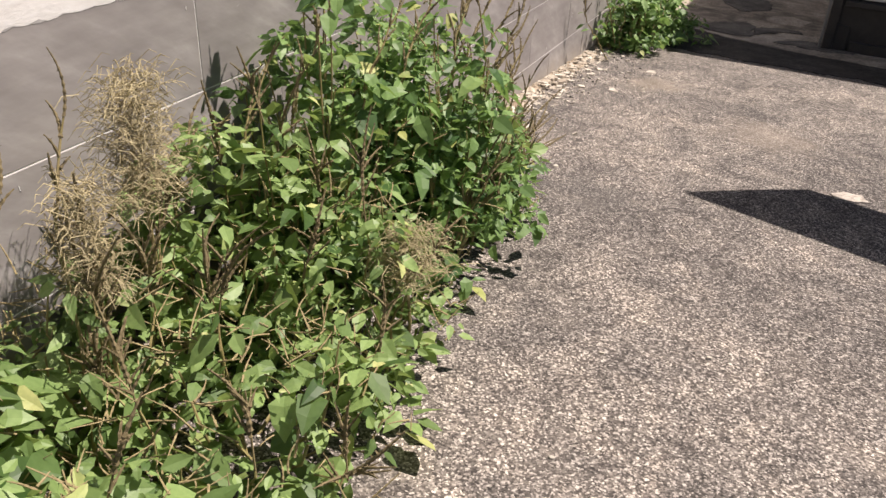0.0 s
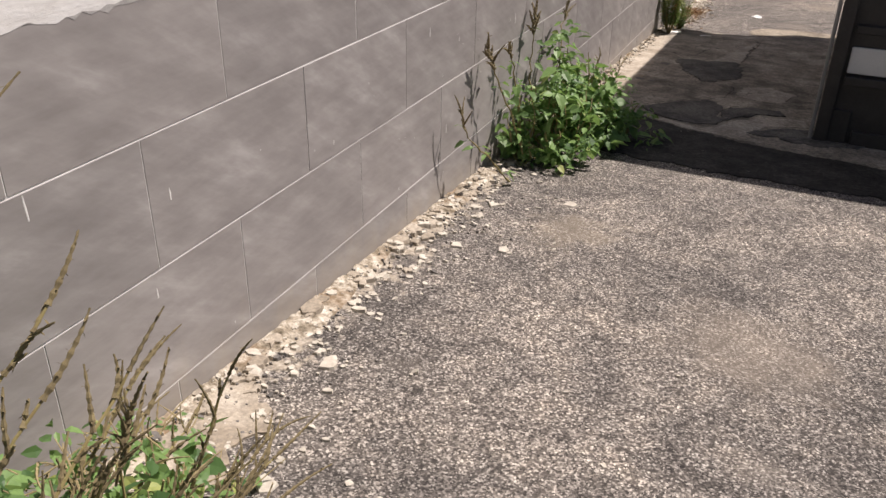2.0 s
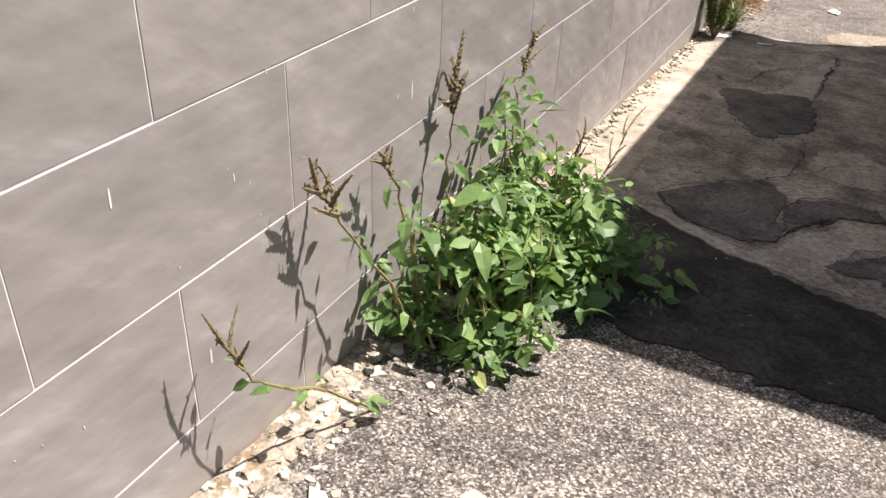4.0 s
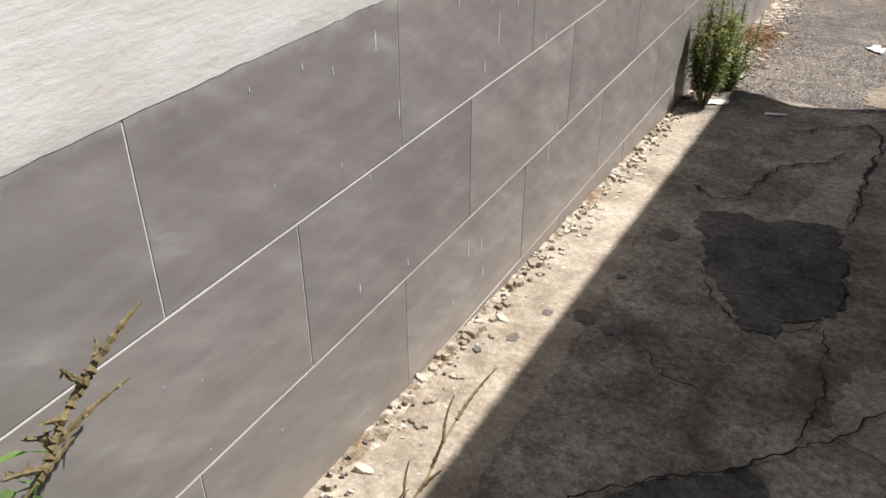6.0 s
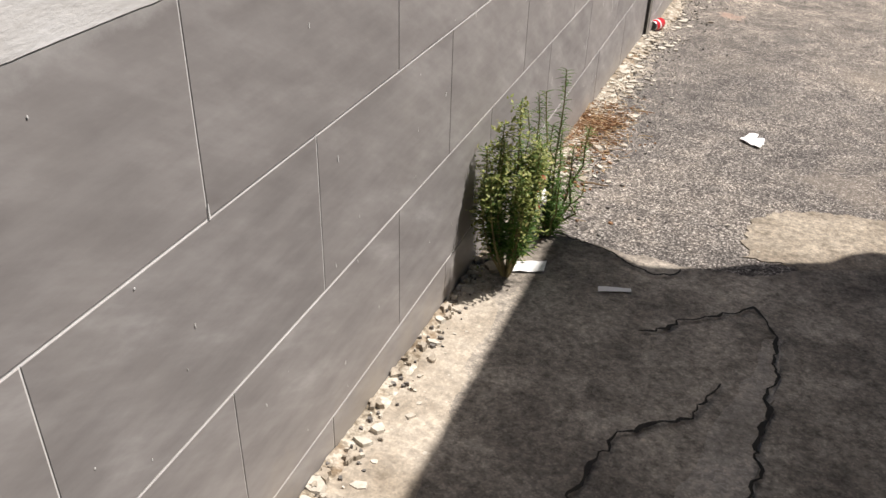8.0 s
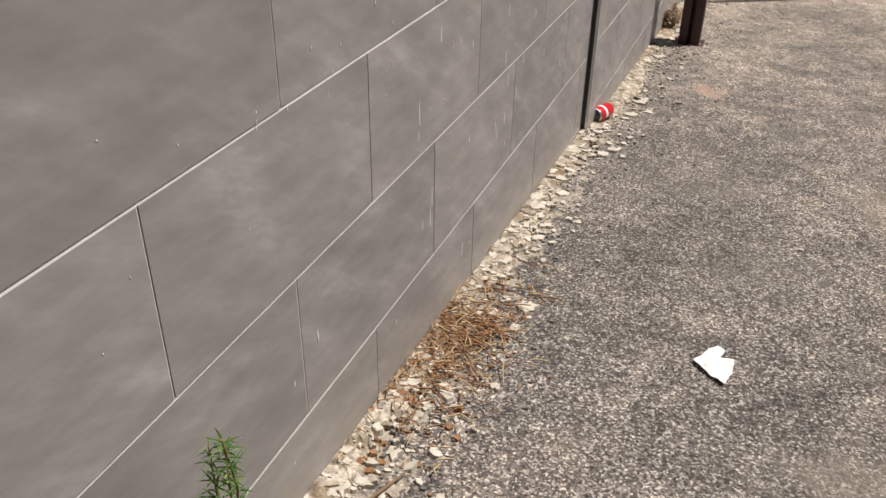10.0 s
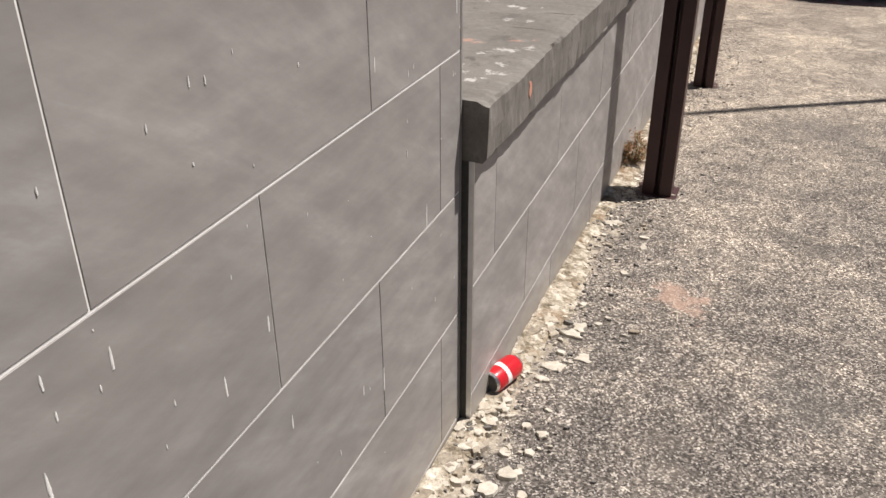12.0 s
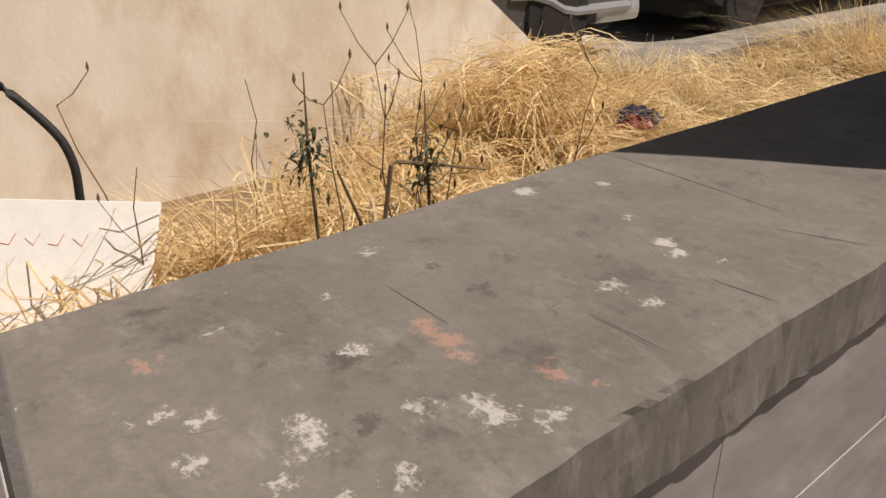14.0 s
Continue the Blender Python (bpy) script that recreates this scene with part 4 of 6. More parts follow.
DRIPS_CORNER = [(1.853, 0.941, 0.028), (1.77, 0.969, 0.018), (1.832, 0.919, 0.009), (1.776, 0.927, 0.012), (2.374, 0.524, 0.021), (2.032, 1.169, 0.012), (2.059, 1.163, 0.011), (1.958, 1.143, 0.009), (2.67, 0.727, 0.049), (1.926, 0.831, 0.009),
                (2.455, 0.492, 0.05), (2.1, 0.971, 0.006), (1.901, 0.788, 0.008), (2.056, 0.923, 0.007), (1.816, 1.136, 0.008), (2.828, 1.213, 0.05), (2.83, 1.098, 0.046), (2.847, 1.046, 0.007), (2.62, 1.03, 0.009), (2.625, 1.253, 0.015), (2.588, 0.943, 0.006), (2.47, 1.072, 0.024)]
DRIPS_UPPER = [(1.463, 1.117, 0.053), (1.724, 1.201, 0.044), (1.569, 1.220, 0.017), (1.478, 1.167, 0.009), (1.594, 1.170, 0.018), (1.692, 0.540, 0.043), (1.336, 0.889, 0.015), (1.095, 1.232, 0.011), (1.740, 0.734, 0.039), (1.234, 1.172, 0.008)]
SPLASH = "short white paint drips splashed on the grey tiles"
for marks in (DRIPS_START, DRIPS_SHADE, DRIPS_SUNNY, DRIPS_CORNER, DRIPS_UPPER):
    v, f = marked_drips(marks, 0.0005)
    tagged(ob_from("paint_drips", v, f, DRIP), SPLASH, "paint splash", kind="stuff")
for k, (cnt, ya, yb, za, zb) in enumerate(((40, -8.5, -6.7, 0.7, 1.58), (26, -6.0, -2.8, 0.55, 1.28), (40, -1.5, 0.5, 0.4, 1.28), (60, 0.5, 2.85, 0.25, 1.2))):
    v, f = drips(20 + k, cnt, ya, yb, za, zb, 0.0005)
    tagged(ob_from("paint_drips", v, f, DRIP), SPLASH, "paint splash", kind="stuff")


def blob(x, y, z, r, seed, up, aspect=1.0, turn=0.0):
    """A flat ragged splash lying on a surface: up is 'z' or 'x'."""
    rnd = random.Random(seed)
    n = 18
    verts = []
    for ring, lift in ((1.0, 0.0002), (0.8, 0.0009)):
        for k in range(n):
            a = 6.283 * k / n
            q = r * ring * (0.55 + 0.75 * abs(wob(math.cos(a) * 2.2, math.sin(a) * 2.2, seed * 3.7)) + 0.2 * rnd.random())
            u, w = q * math.cos(a) * aspect, q * math.sin(a)
            u, w = u * math.cos(turn) - w * math.sin(turn), u * math.sin(turn) + w * math.cos(turn)
            verts.append((x + u, y + w, z + lift) if up == "z" else (x + lift, y + u, z + w))
    faces = [(k, (k + 1) % n, n + (k + 1) % n, n + k) for k in range(n)] + [tuple(n + k for k in range(n))]
    return verts, faces


for k, (x, y, r) in enumerate(((0.246, -1.963, 0.034), (0.326, -1.988, 0.026), (0.155, -1.997, 0.016), (0.124, -2.146, 0.02), (0.306, -1.392, 0.04), (0.262, -1.718, 0.014))):
    soot_spot(x, y, r, 80 + k)
part("plaster_smear", box((-0.001, NEAR_STEP - 0.011, 1.292), (0.0010, NEAR_STEP + 0.003, 1.62)), PLASTER, wall, "plaster edge beside the tiles")
face_x = 0.0585 + 0.45 * (0.006 * wob(3.17, 1.8, 1, 6.0) + 0.003 * wob(3.17, 9, 2, 25.0))
v, f = blob(face_x, 3.17, 0.836, 0.030, 77, "x", 0.45)
ob_from("salmon_mark", v, f, PINK, slab)
# Thin dark lines across the coping top.
for k, (xa, ya, xb, yb) in enumerate(((-0.358, 3.356, -0.178, 3.348), (-0.48, 4.02, -0.108, 3.985), (-0.09, 3.491, 0.021, 3.488), (-0.05, 3.685, 0.04, 3.692), (-0.083, 3.913, 0.044, 3.965), (-0.186, 3.016, -0.165, 3.062))):
    v, f = tube([(xa, ya, 0.8968), ((xa + xb) / 2 + 0.004, (ya + yb) / 2, 0.8970), (xb, yb, 0.8968)], [0.0002, 0.0006, 0.0002], 5)
    ob_from("surface_line", v, f, GRAVEL, slab)

# ---- sign board on steel posts ----
def steel_post(parent, x, y, top):
    """A rolled channel section, its groove towards the path."""
    x0, x1, yb = x - 0.06, x + 0.06, y + 0.10
    prof = [(x0, y), (x0 + 0.048, y), (x0 + 0.052, y + 0.012), (x0 + 0.055, y + 0.045), (x1 - 0.055, y + 0.045), (x1 - 0.052, y + 0.012), (x1 - 0.048, y), (x1, y), (x1, yb), (x0, yb)]
    bm = prism(prof, ground_z(y) - 0.25, top)
    post = part("post", bm, STEEL, parent, "brown painted steel channel post")
    return post


board = empty("sign_board", (0.225, 5.7, ground_z(5.7)), "brown steel posts carrying a large sign board", "sign board")


def local(parent, ob):
    ob.matrix_parent_inverse = Matrix.Translation(parent.location).inverted()
    return ob


for py in (4.665, 6.735):
    local(board, steel_post(board, 0.225, py, 3.2))
local(board, part("panel", box((0.20, 4.60, 1.27), (0.245, 9.2, 3.1), 0.004), DARK_METAL, board, "sign panel above the posts"))
local(board, part("base_plate", box((0.14, 4.64, ground_z(4.7) - 0.02), (0.31, 4.79, ground_z(4.7) + 0.004), 0.003), STEEL, board))
local(board, part("base_plate", box((0.14, 6.71, ground_z(6.78) - 0.02), (0.31, 6.86, ground_z(6.78) + 0.004), 0.003), STEEL, board))

# ---- kiosk that shades the paving ----
kiosk = empty("kiosk", (2.6, -0.8, ground_z(-0.8)), "dark roadside kiosk with an overhanging flat roof and a pale panel", "kiosk")
local(kiosk, part("body", prism([(1.335, -2.83), (4.0, -2.91), (4.0, 0.25), (1.46, 0.25)], -0.3, 1.62), DARK_METAL, kiosk, "dark metal cladding"))
local(kiosk, part("upper_wall", prism([(1.70, -2.45), (4.0, -2.5), (4.0, 0.2), (1.55, 0.2)], 1.62, 2.72), DARK_METAL, kiosk))
roof_line = [(1.30, -2.20), (1.50, -2.87), (4.2, -2.92), (4.2, 1.50), (2.23, 1.42), (2.14, 1.30), (1.90, 1.18), (1.67, 1.02), (1.57, 0.99), (1.36, 1.10)]
local(kiosk, part("roof", prism(roof_line, 2.72, 2.86), DARK_METAL, kiosk))
for px_, py_ in ((2.10, 1.12), (3.9, 1.3)):
    v, f = tube([(px_, py_, ground_z(py_) - 0.2), (px_, py_, 1.4), (px_, py_, 2.72)], [0.022, 0.022, 0.022], 10)
    local(kiosk, ob_from("canopy_post", v, f, DARK_METAL, kiosk))
face = Vector((1, -0.03, 0)).normalized()
outn = Vector((-0.03, -1, 0)).normalized()


def kiosk_piece(name, s0, s1, z0, z1, d0, d1, material, label="", bev=0.004):
    bm = box((s0, d0, z0), (s1, d1, z1), bev)
    m = Matrix.Translation((1.335, -2.83, 0)) @ Matrix(((face.x, outn.x, 0, 0), (face.y, outn.y, 0, 0), (0, 0, 1, 0), (0, 0, 0, 1)))
    bm.transform(m)
    bmesh.ops.recalc_face_normals(bm, faces=bm.faces)
    return local(kiosk, part(name, bm, material, kiosk, label))


kiosk_piece("corner_post", -0.02, 0.045, 0.2, 1.62, 0.0, 0.04, DARK_METAL, "dark corner post")
kiosk_piece("edge_rail", -0.045, -0.026, 0.3, 1.6, 0.0, 0.03, TRIM, "thin grey edge rail")
kiosk_piece("foot_plate", -0.01, 0.13, 0.3, 0.60, 0.0, 0.022, DARK_METAL)
kiosk_piece("light_panel", 0.062, 1.3, 0.787, 0.914, 0.003, 0.022, GREY_PANEL, "pale grey horizontal panel")
kiosk_piece("ledge", 0.06, 1.3, 0.735, 0.775, 0.0, 0.05, DARK_METAL)
kiosk_piece("shutter_rail", 0.06, 1.3, 0.98, 1.02, 0.0, 0.03, DARK_METAL)
kiosk_piece("plinth", 0.15, 1.3, 0.1, 0.50, 0.0, 0.03, DARK_METAL)
kiosk_piece("upper_rail", 0.06, 1.3, 1.22, 1.30, 0.0, 0.03, DARK_METAL)

# ---- unseen panel and lamp post beside the path: they cast shade ----
# Out of view: panel added and shaped to throw a four-sided shadow.
notice = empty("shadow_panel", (2.45, -5.6, ground_z(-5.6)), "unseen panel on a post, put beside the paving to cast shade", "notice board")
d = Vector((0.94, -0.33, 0)).normalized()
gz = ground_z(-5.6)
bm = box((-0.0, -0.015, 1.15), (1.1, 0.015, 2.1), 0.004)
bm.transform(Matrix.Translation((1.96, -5.41, gz)) @ Matrix(((d.x, -d.y, 0, 0), (d.y, d.x, 0, 0), (0, 0, 1, 0), (0, 0, 0, 1))))
local(notice, part("panel", bm, DARK_METAL, notice))
v, f = tube([(2.47, -5.56, gz - 0.2), (2.47, -5.56, gz + 2.1)], [0.03, 0.03], 12)
local(notice, ob_from("post", v, f, STEEL, notice))
lamp = empty("utility_pole", (3.4, 8.52, ground_z(8.5)), "tall plain grey utility pole beside the paving", "pole")
v, f = tube([(3.4, 8.52, -0.6), (3.4, 8.52, 2.5), (3.4, 8.52, 7.6)], [0.045, 0.04, 0.035], 12)
local(lamp, ob_from("pole", v, f, TRIM, lamp))


# ---- plants ----
def leaf(verts, faces, at, along, up, size, width, curl=0.25):
    """An ovate leaf of eight triangles, folded along its midrib."""
    a = along.normalized()
    s = a.cross(up)
    s = s.normalized() if s.length > 1e-4 else a.orthogonal().normalized()
    n = s.cross(a)
    b = len(verts)
    w = size * width
    for t, k, h in ((0.0, 0.0, 0.0), (0.30, 0.46, 0.02), (0.30, -0.46, 0.02), (0.33, 0.0, -0.035), (0.68, 0.34, -curl * 0.25), (0.68, -0.34, -curl * 0.25), (0.70, 0.0, -curl * 0.25 - 0.05), (1.0, 0.0, -curl * 0.7)):
        verts.append(at + a * (t * size) + s * (k * w) + n * (h * size))
    for q in ((0, 3, 1), (0, 2, 3), (1, 3, 6, 4), (3, 2, 5, 6), (4, 6, 7), (6, 5, 7)):
        faces.append(tuple(b + i for i in q))


def spike(verts, faces, at, d, length, rad, rnd):
    """A knobbly catkin-like seed spike."""
    n = max(5, int(length / 0.007))
    pts, radii = [], []
    bend = Vector((rnd.gauss(0, 0.35), rnd.gauss(0, 0.35), rnd.uniform(-0.3, 0.2)))
    for i in range(n + 1):
        t = i / n
        pts.append(at + d * (length * t) + bend * (length * t * t * 0.5))
        radii.append(rad * (1.0 - 0.75 * t ** 1.6) * (0.62 if i % 2 else 1.12) + 0.0004)
    tube(pts, radii, 5, verts, faces)
    for i in range(2, n, 2):
        dirn = Vector((rnd.gauss(0, 1), rnd.gauss(0, 1), rnd.gauss(0.3, 1))).normalized()
        leaf(verts, faces, pts[i], dirn, d, rad * 2.2, 0.4)


def amaranth(cx, cy, radius, height, stems, leaves, spikes, seed, size=0.05, label="", lean=(0, 0), spread=1.0, dead=0, green=None, fat=1.0):
    """Leaning stems under a lumpy dome of leaves, with seed spikes standing out of it."""
    rnd = random.Random(seed)
    gz = ground_z(cy)
    plant = empty("amaranth_plant", (cx, cy, gz), label or "bushy green amaranth weed with brown seed spikes", "weed", "amaranth weeds")
    lv, lf, dv, df = [], [], [], []

    def keep(vv):
        return [(max(0.003, q[0]), q[1], q[2]) for q in vv]

    def dome(a, r):
        lump = 1.0 + 0.35 * noise.noise(Vector((math.cos(a) * 1.4 + seed, math.sin(a) * 1.4, r * 2.0)))
        return height * lump * max(0.08, 1.0 - (r ** 2.2)) ** 0.6

    def spot(a, r, h):
        return Vector((max(0.015, cx + math.cos(a) * r * radius * spread + lean[0] * h), cy + math.sin(a) * r * radius + lean[1] * h, gz + h))

    def put_leaf(q, a, big):
        la = a + rnd.gauss(0, 0.5)
        dirn = Vector((math.cos(la), math.sin(la), rnd.uniform(-0.7, 0.4))).normalized()
        ls = size * rnd.uniform(0.38, 1.45) * big
        if q.x + dirn.x * ls < 0.008:
            dirn.x = abs(dirn.x)
        up = Vector((rnd.gauss(0, 0.75), rnd.gauss(0, 0.75), 1.0)) + SUN * 0.2
        leaf(lv, lf, q, dirn, up, ls, rnd.uniform(0.48, 0.76), rnd.uniform(0.05, 0.9))

    tips = []
    for s in range(stems):
        a, r = rnd.random() * 6.283, rnd.random() ** 0.55
        h = dome(a, r) * rnd.uniform(0.85, 1.08)
        top, foot = spot(a, r, h), Vector((max(0.02, cx + math.cos(a) * r * radius * 0.3), cy + math.sin(a) * r * radius * 0.3, gz - 0.01))
        bow = Vector((math.cos(a), math.sin(a), 0)) * 0.08 * radius
        pts = [foot.lerp(top, t / 6) + bow * math.sin(t / 6 * 3.14) + Vector((rnd.gauss(0, 0.006), rnd.gauss(0, 0.006), 0)) for t in range(7)]
        pts = [q + Vector((0.012 * math.sin(i * 1.9 + s), 0.012 * math.cos(i * 2.3 + s), 0)) for i, q in enumerate(pts)]
        v, f = tube(pts, [0.0038 * (1 - 0.7 * t / 6) + 0.0008 for t in range(7)], 5)
        local(plant, ob_from("stem", keep(v), f, STEM, plant))
        tips.append((pts[-1], (pts[-1] - pts[-2]).normalized()))
        for k in range(int(leaves * 0.3 / stems)):
            t = rnd.uniform(0.2, 1.0)
            i = min(5, int(t * 6))
            p = pts[i].lerp(pts[i + 1], t * 6 - i)
            put_leaf(p + Vector((rnd.gauss(0, 0.02), rnd.gauss(0, 0.02), 0)), rnd.random() * 6.283, 1.1 - 0.3 * t)
    for k in range(int(leaves * 0.7 / 13)):
        a, r = rnd.random() * 6.283, rnd.random() ** 0.5
        h = dome(a, r) * (1.08 - 0.65 * rnd.random() ** 1.5)
        c = spot(a, r, h)
        big = min(1.25, rnd.lognormvariate(-0.12, 0.32))
        for j in range(13):
            la = j * 2.4 + rnd.gauss(0, 0.3)
            ring = 0.012 + 0.028 * (j / 13)
            q = c + Vector((math.cos(la) * ring, math.sin(la) * ring, 0.03 - 0.06 * j / 13 + rnd.gauss(0, 0.012)))
            q.x = max(0.015, q.x)
            put_leaf(q, la, big * (0.45 + 0.65 * j / 13))
    order = sorted(tips, key=lambda q: -q[0].z)
    for i in range(spikes):
        p, dd = order[(i * 2) % len(order)]
        pv, pf = [], []
        up = (dd + Vector((rnd.gauss(0, 0.25), rnd.gauss(0, 0.25), 0.6))).normalized()
        ln = rnd.uniform(0.09, 0.20)
        tube([p - up * 0.03, p + up * ln * 0.4, p + up * ln * 0.8], [0.002, 0.0017, 0.0013], 4, pv, pf)
        spike(pv, pf, p + up * ln * 0.3, up, ln, rnd.uniform(0.0035, 0.0055) * fat, rnd)
        for j in range(rnd.randint(5, 10)):
            aa = rnd.random() * 6.283
            sd = (up + Vector((math.cos(aa), math.sin(aa), 0.1)) * 0.8).normalized()
            spike(pv, pf, p + up * ln * rnd.uniform(-0.1, 0.75), sd, ln * rnd.uniform(0.25, 0.55), rnd.uniform(0.0024, 0.0038) * fat, rnd)
        local(plant, ob_from("seed_spike", keep(pv), pf, SPIKE, plant, "brown knobbly seed spike"))
    for i in range(dead):
        a, r = rnd.random() * 6.283, rnd.random() ** 0.5
        p = spot(a, r, dome(a, r) * rnd.uniform(0.8, 1.05))
        dirn = Vector((rnd.gauss(0, 1), rnd.gauss(0, 1), rnd.uniform(0.1, 1.2))).normalized()
        spike(dv, df, p, dirn, rnd.uniform(0.03, 0.09), rnd.uniform(0.0012, 0.0023), rnd)
    local(plant, ob_from("foliage", keep(lv), lf, green or LEAF, plant, "green ovate leaves"))["kind"] = "stuff"
    if dv:
        local(plant, ob_from("withered_bloom", keep(dv), df, DRYBLOOM, plant, "withered tan flower sprays"))["kind"] = "stuff"
    return plant


def seed_stalk(points, heads, leaves, seed, size=0.05, fat=1.0, label="", green=None, along=0.62, reach=0.075):
    """One branching amaranth stalk: leaves on its lower part, knobbly spikes on its upper part."""
    rnd = random.Random(seed)
    pts = [Vector(p) for p in points]
    path = []
    for a, b in zip(pts, pts[1:]):
        path += [a.lerp(b, k / 5) for k in range(5)]
    path.append(pts[-1])
    path = [q + Vector((rnd.gauss(0, 0.004), rnd.gauss(0, 0.004), 0)) if 0 < i < len(path) - 1 else q for i, q in enumerate(path)]
    n = len(path) - 1
    base = Vector((points[0][0], points[0][1], ground_z(points[0][1])))
    plant = empty("amaranth_stalk", base, label or "tall amaranth stalk gone to seed against the tiles", "weed", "amaranth stalks")

    def keep(vv):
        return [(max(0.004, q[0]), q[1], q[2]) for q in vv]

    v, f = tube(path, [0.0042 * (1 - 0.7 * i / n) + 0.0006 for i in range(n + 1)], 6)
    local(plant, ob_from("stem", keep(v), f, STEM, plant))
    lv, lf = [], []
    for k in range(leaves):
        t = rnd.uniform(0.12, along + 0.1) * n
        i = min(n - 1, int(t))
        p = path[i].lerp(path[i + 1], t - i)
        a = k * 2.4 + rnd.gauss(0, 0.4)
        d = Vector((math.cos(a), math.sin(a), rnd.uniform(-0.3, 0.5))).normalized()
        ls = size * rnd.uniform(0.6, 1.25) * (1.15 - 0.5 * t / n)
        q = p + d * ls * 0.45
        tube([p, q], [0.0011, 0.0008], 4, lv, lf)
        if q.x + d.x * ls < 0.01:
            d.x = abs(d.x)
        leaf(lv, lf, q, d + Vector((0, 0, -0.25)), Vector((rnd.gauss(0, 0.5), rnd.gauss(0, 0.5), 1)), ls, rnd.uniform(0.5, 0.68), rnd.uniform(0.1, 0.8))
    if lv:
        local(plant, ob_from("foliage", keep(lv), lf, green or LEAF, plant, "green ovate leaves"))["kind"] = "stuff"
    for k in range(heads):
        t = (1.0 - (1.0 - along) * (k / max(1, heads)) ** 0.9) * n
        i = min(n - 1, int(t))
        p = path[i].lerp(path[i + 1], t - i)
        d = (path[i + 1] - path[i]).normalized()
        a = k * 2.4 + rnd.gauss(0, 0.4)
        flare = 1.5 if fat > 1.1 else 0.7
        sd = d if k == 0 else (d * 0.6 + Vector((math.cos(a) * 0.6, math.sin(a) * flare + (0.3 if flare < 1 else 0.0), 0.9 - 0.3 * flare)) * rnd.uniform(0.6, 1.0)).normalized()
        pv, pf = [], []
        spike(pv, pf, p, sd, reach * rnd.uniform(0.45, 1.15) * (1.5 if k == 0 else 1.0), rnd.uniform(0.0036, 0.0052) * fat, rnd)
        local(plant, ob_from("seed_spike", keep(pv), pf, SPIKE, plant, "brown knobbly seed spike"))
    return plant


# the bush beside the shaded paving
BUSH = "leafy green amaranth bush against the tiled wall"
amaranth(0.22, -3.77, 0.26, 0.38, 20, 900, 0, 11, 0.062, BUSH, (0.0, 0.06), 0.86, 10)
amaranth(0.24, -3.52, 0.25, 0.37, 16, 760, 0, 15, 0.060, BUSH, (0.02, 0.08), 0.9, 6)
amaranth(0.15, -3.50, 0.15, 0.52, 9, 380, 0, 12, 0.062, "tall leafy amaranth shoot in the bush", (-0.01, 0.06), 0.8, 2)
amaranth(0.43, -3.40, 0.18, 0.24, 10, 360, 0, 18, 0.056, "low leafy amaranth shoots in the shade of the kiosk", (0.0, 0.04), 1.0, 2)
amaranth(0.11, -3.94, 0.13, 0.34, 7, 150, 0, 17, 0.058, "low amaranth shoot beside the bush", (0.0, -0.10), 0.7, 2)
seed_stalk([(0.07, -3.72, 0.46), (0.06, -3.70, 0.72), (0.05, -3.70, 0.92), (0.05, -3.67, 1.10)], 9, 10, 301, 0.055, 1.5, "", None, 0.80, 0.085)
seed_stalk([(0.13, -3.48, 0.45), (0.11, -3.42, 0.80), (0.09, -3.36, 0.98), (0.08, -3.22, 1.08)], 12, 26, 302, 0.06, 1.15, "", None, 0.72, 0.075)
seed_stalk([(0.13, -3.98, 0.50), (0.11, -4.08, 0.74), (0.07, -4.20, 0.93), (0.06, -4.285, 1.08)], 8, 12, 303, 0.05, 1.5, "", None, 0.76, 0.085)
seed_stalk([(0.10, -3.90, 0.49), (0.08, -3.95, 0.78), (0.06, -3.98, 0.93), (0.06, -4.03, 1.02)], 6, 10, 304, 0.055, 1.5, "", None, 0.80, 0.075)
seed_stalk([(0.22, -3.45, 0.47), (0.25, -3.25, 0.55), (0.26, -3.0, 0.56), (0.27, -2.72, 0.66)], 11, 9, 305, 0.05, 0.8, "low amaranth branch gone to seed", None, 0.50, 0.085)
seed_stalk([(0.20, -3.50, 0.47), (0.24, -3.36, 0.62), (0.25, -3.27, 0.72), (0.25, -3.20, 0.80)], 7, 8, 306, 0.05, 1.0, "low amaranth branch gone to seed", None, 0.62, 0.065)
seed_stalk([(0.16, -4.22, 0.50), (0.12, -4.38, 0.66), (0.09, -4.55, 0.80), (0.08, -4.60, 0.92)], 5, 8, 307, 0.05, 1.0, "low amaranth branch gone to seed", None, 0.70, 0.075)

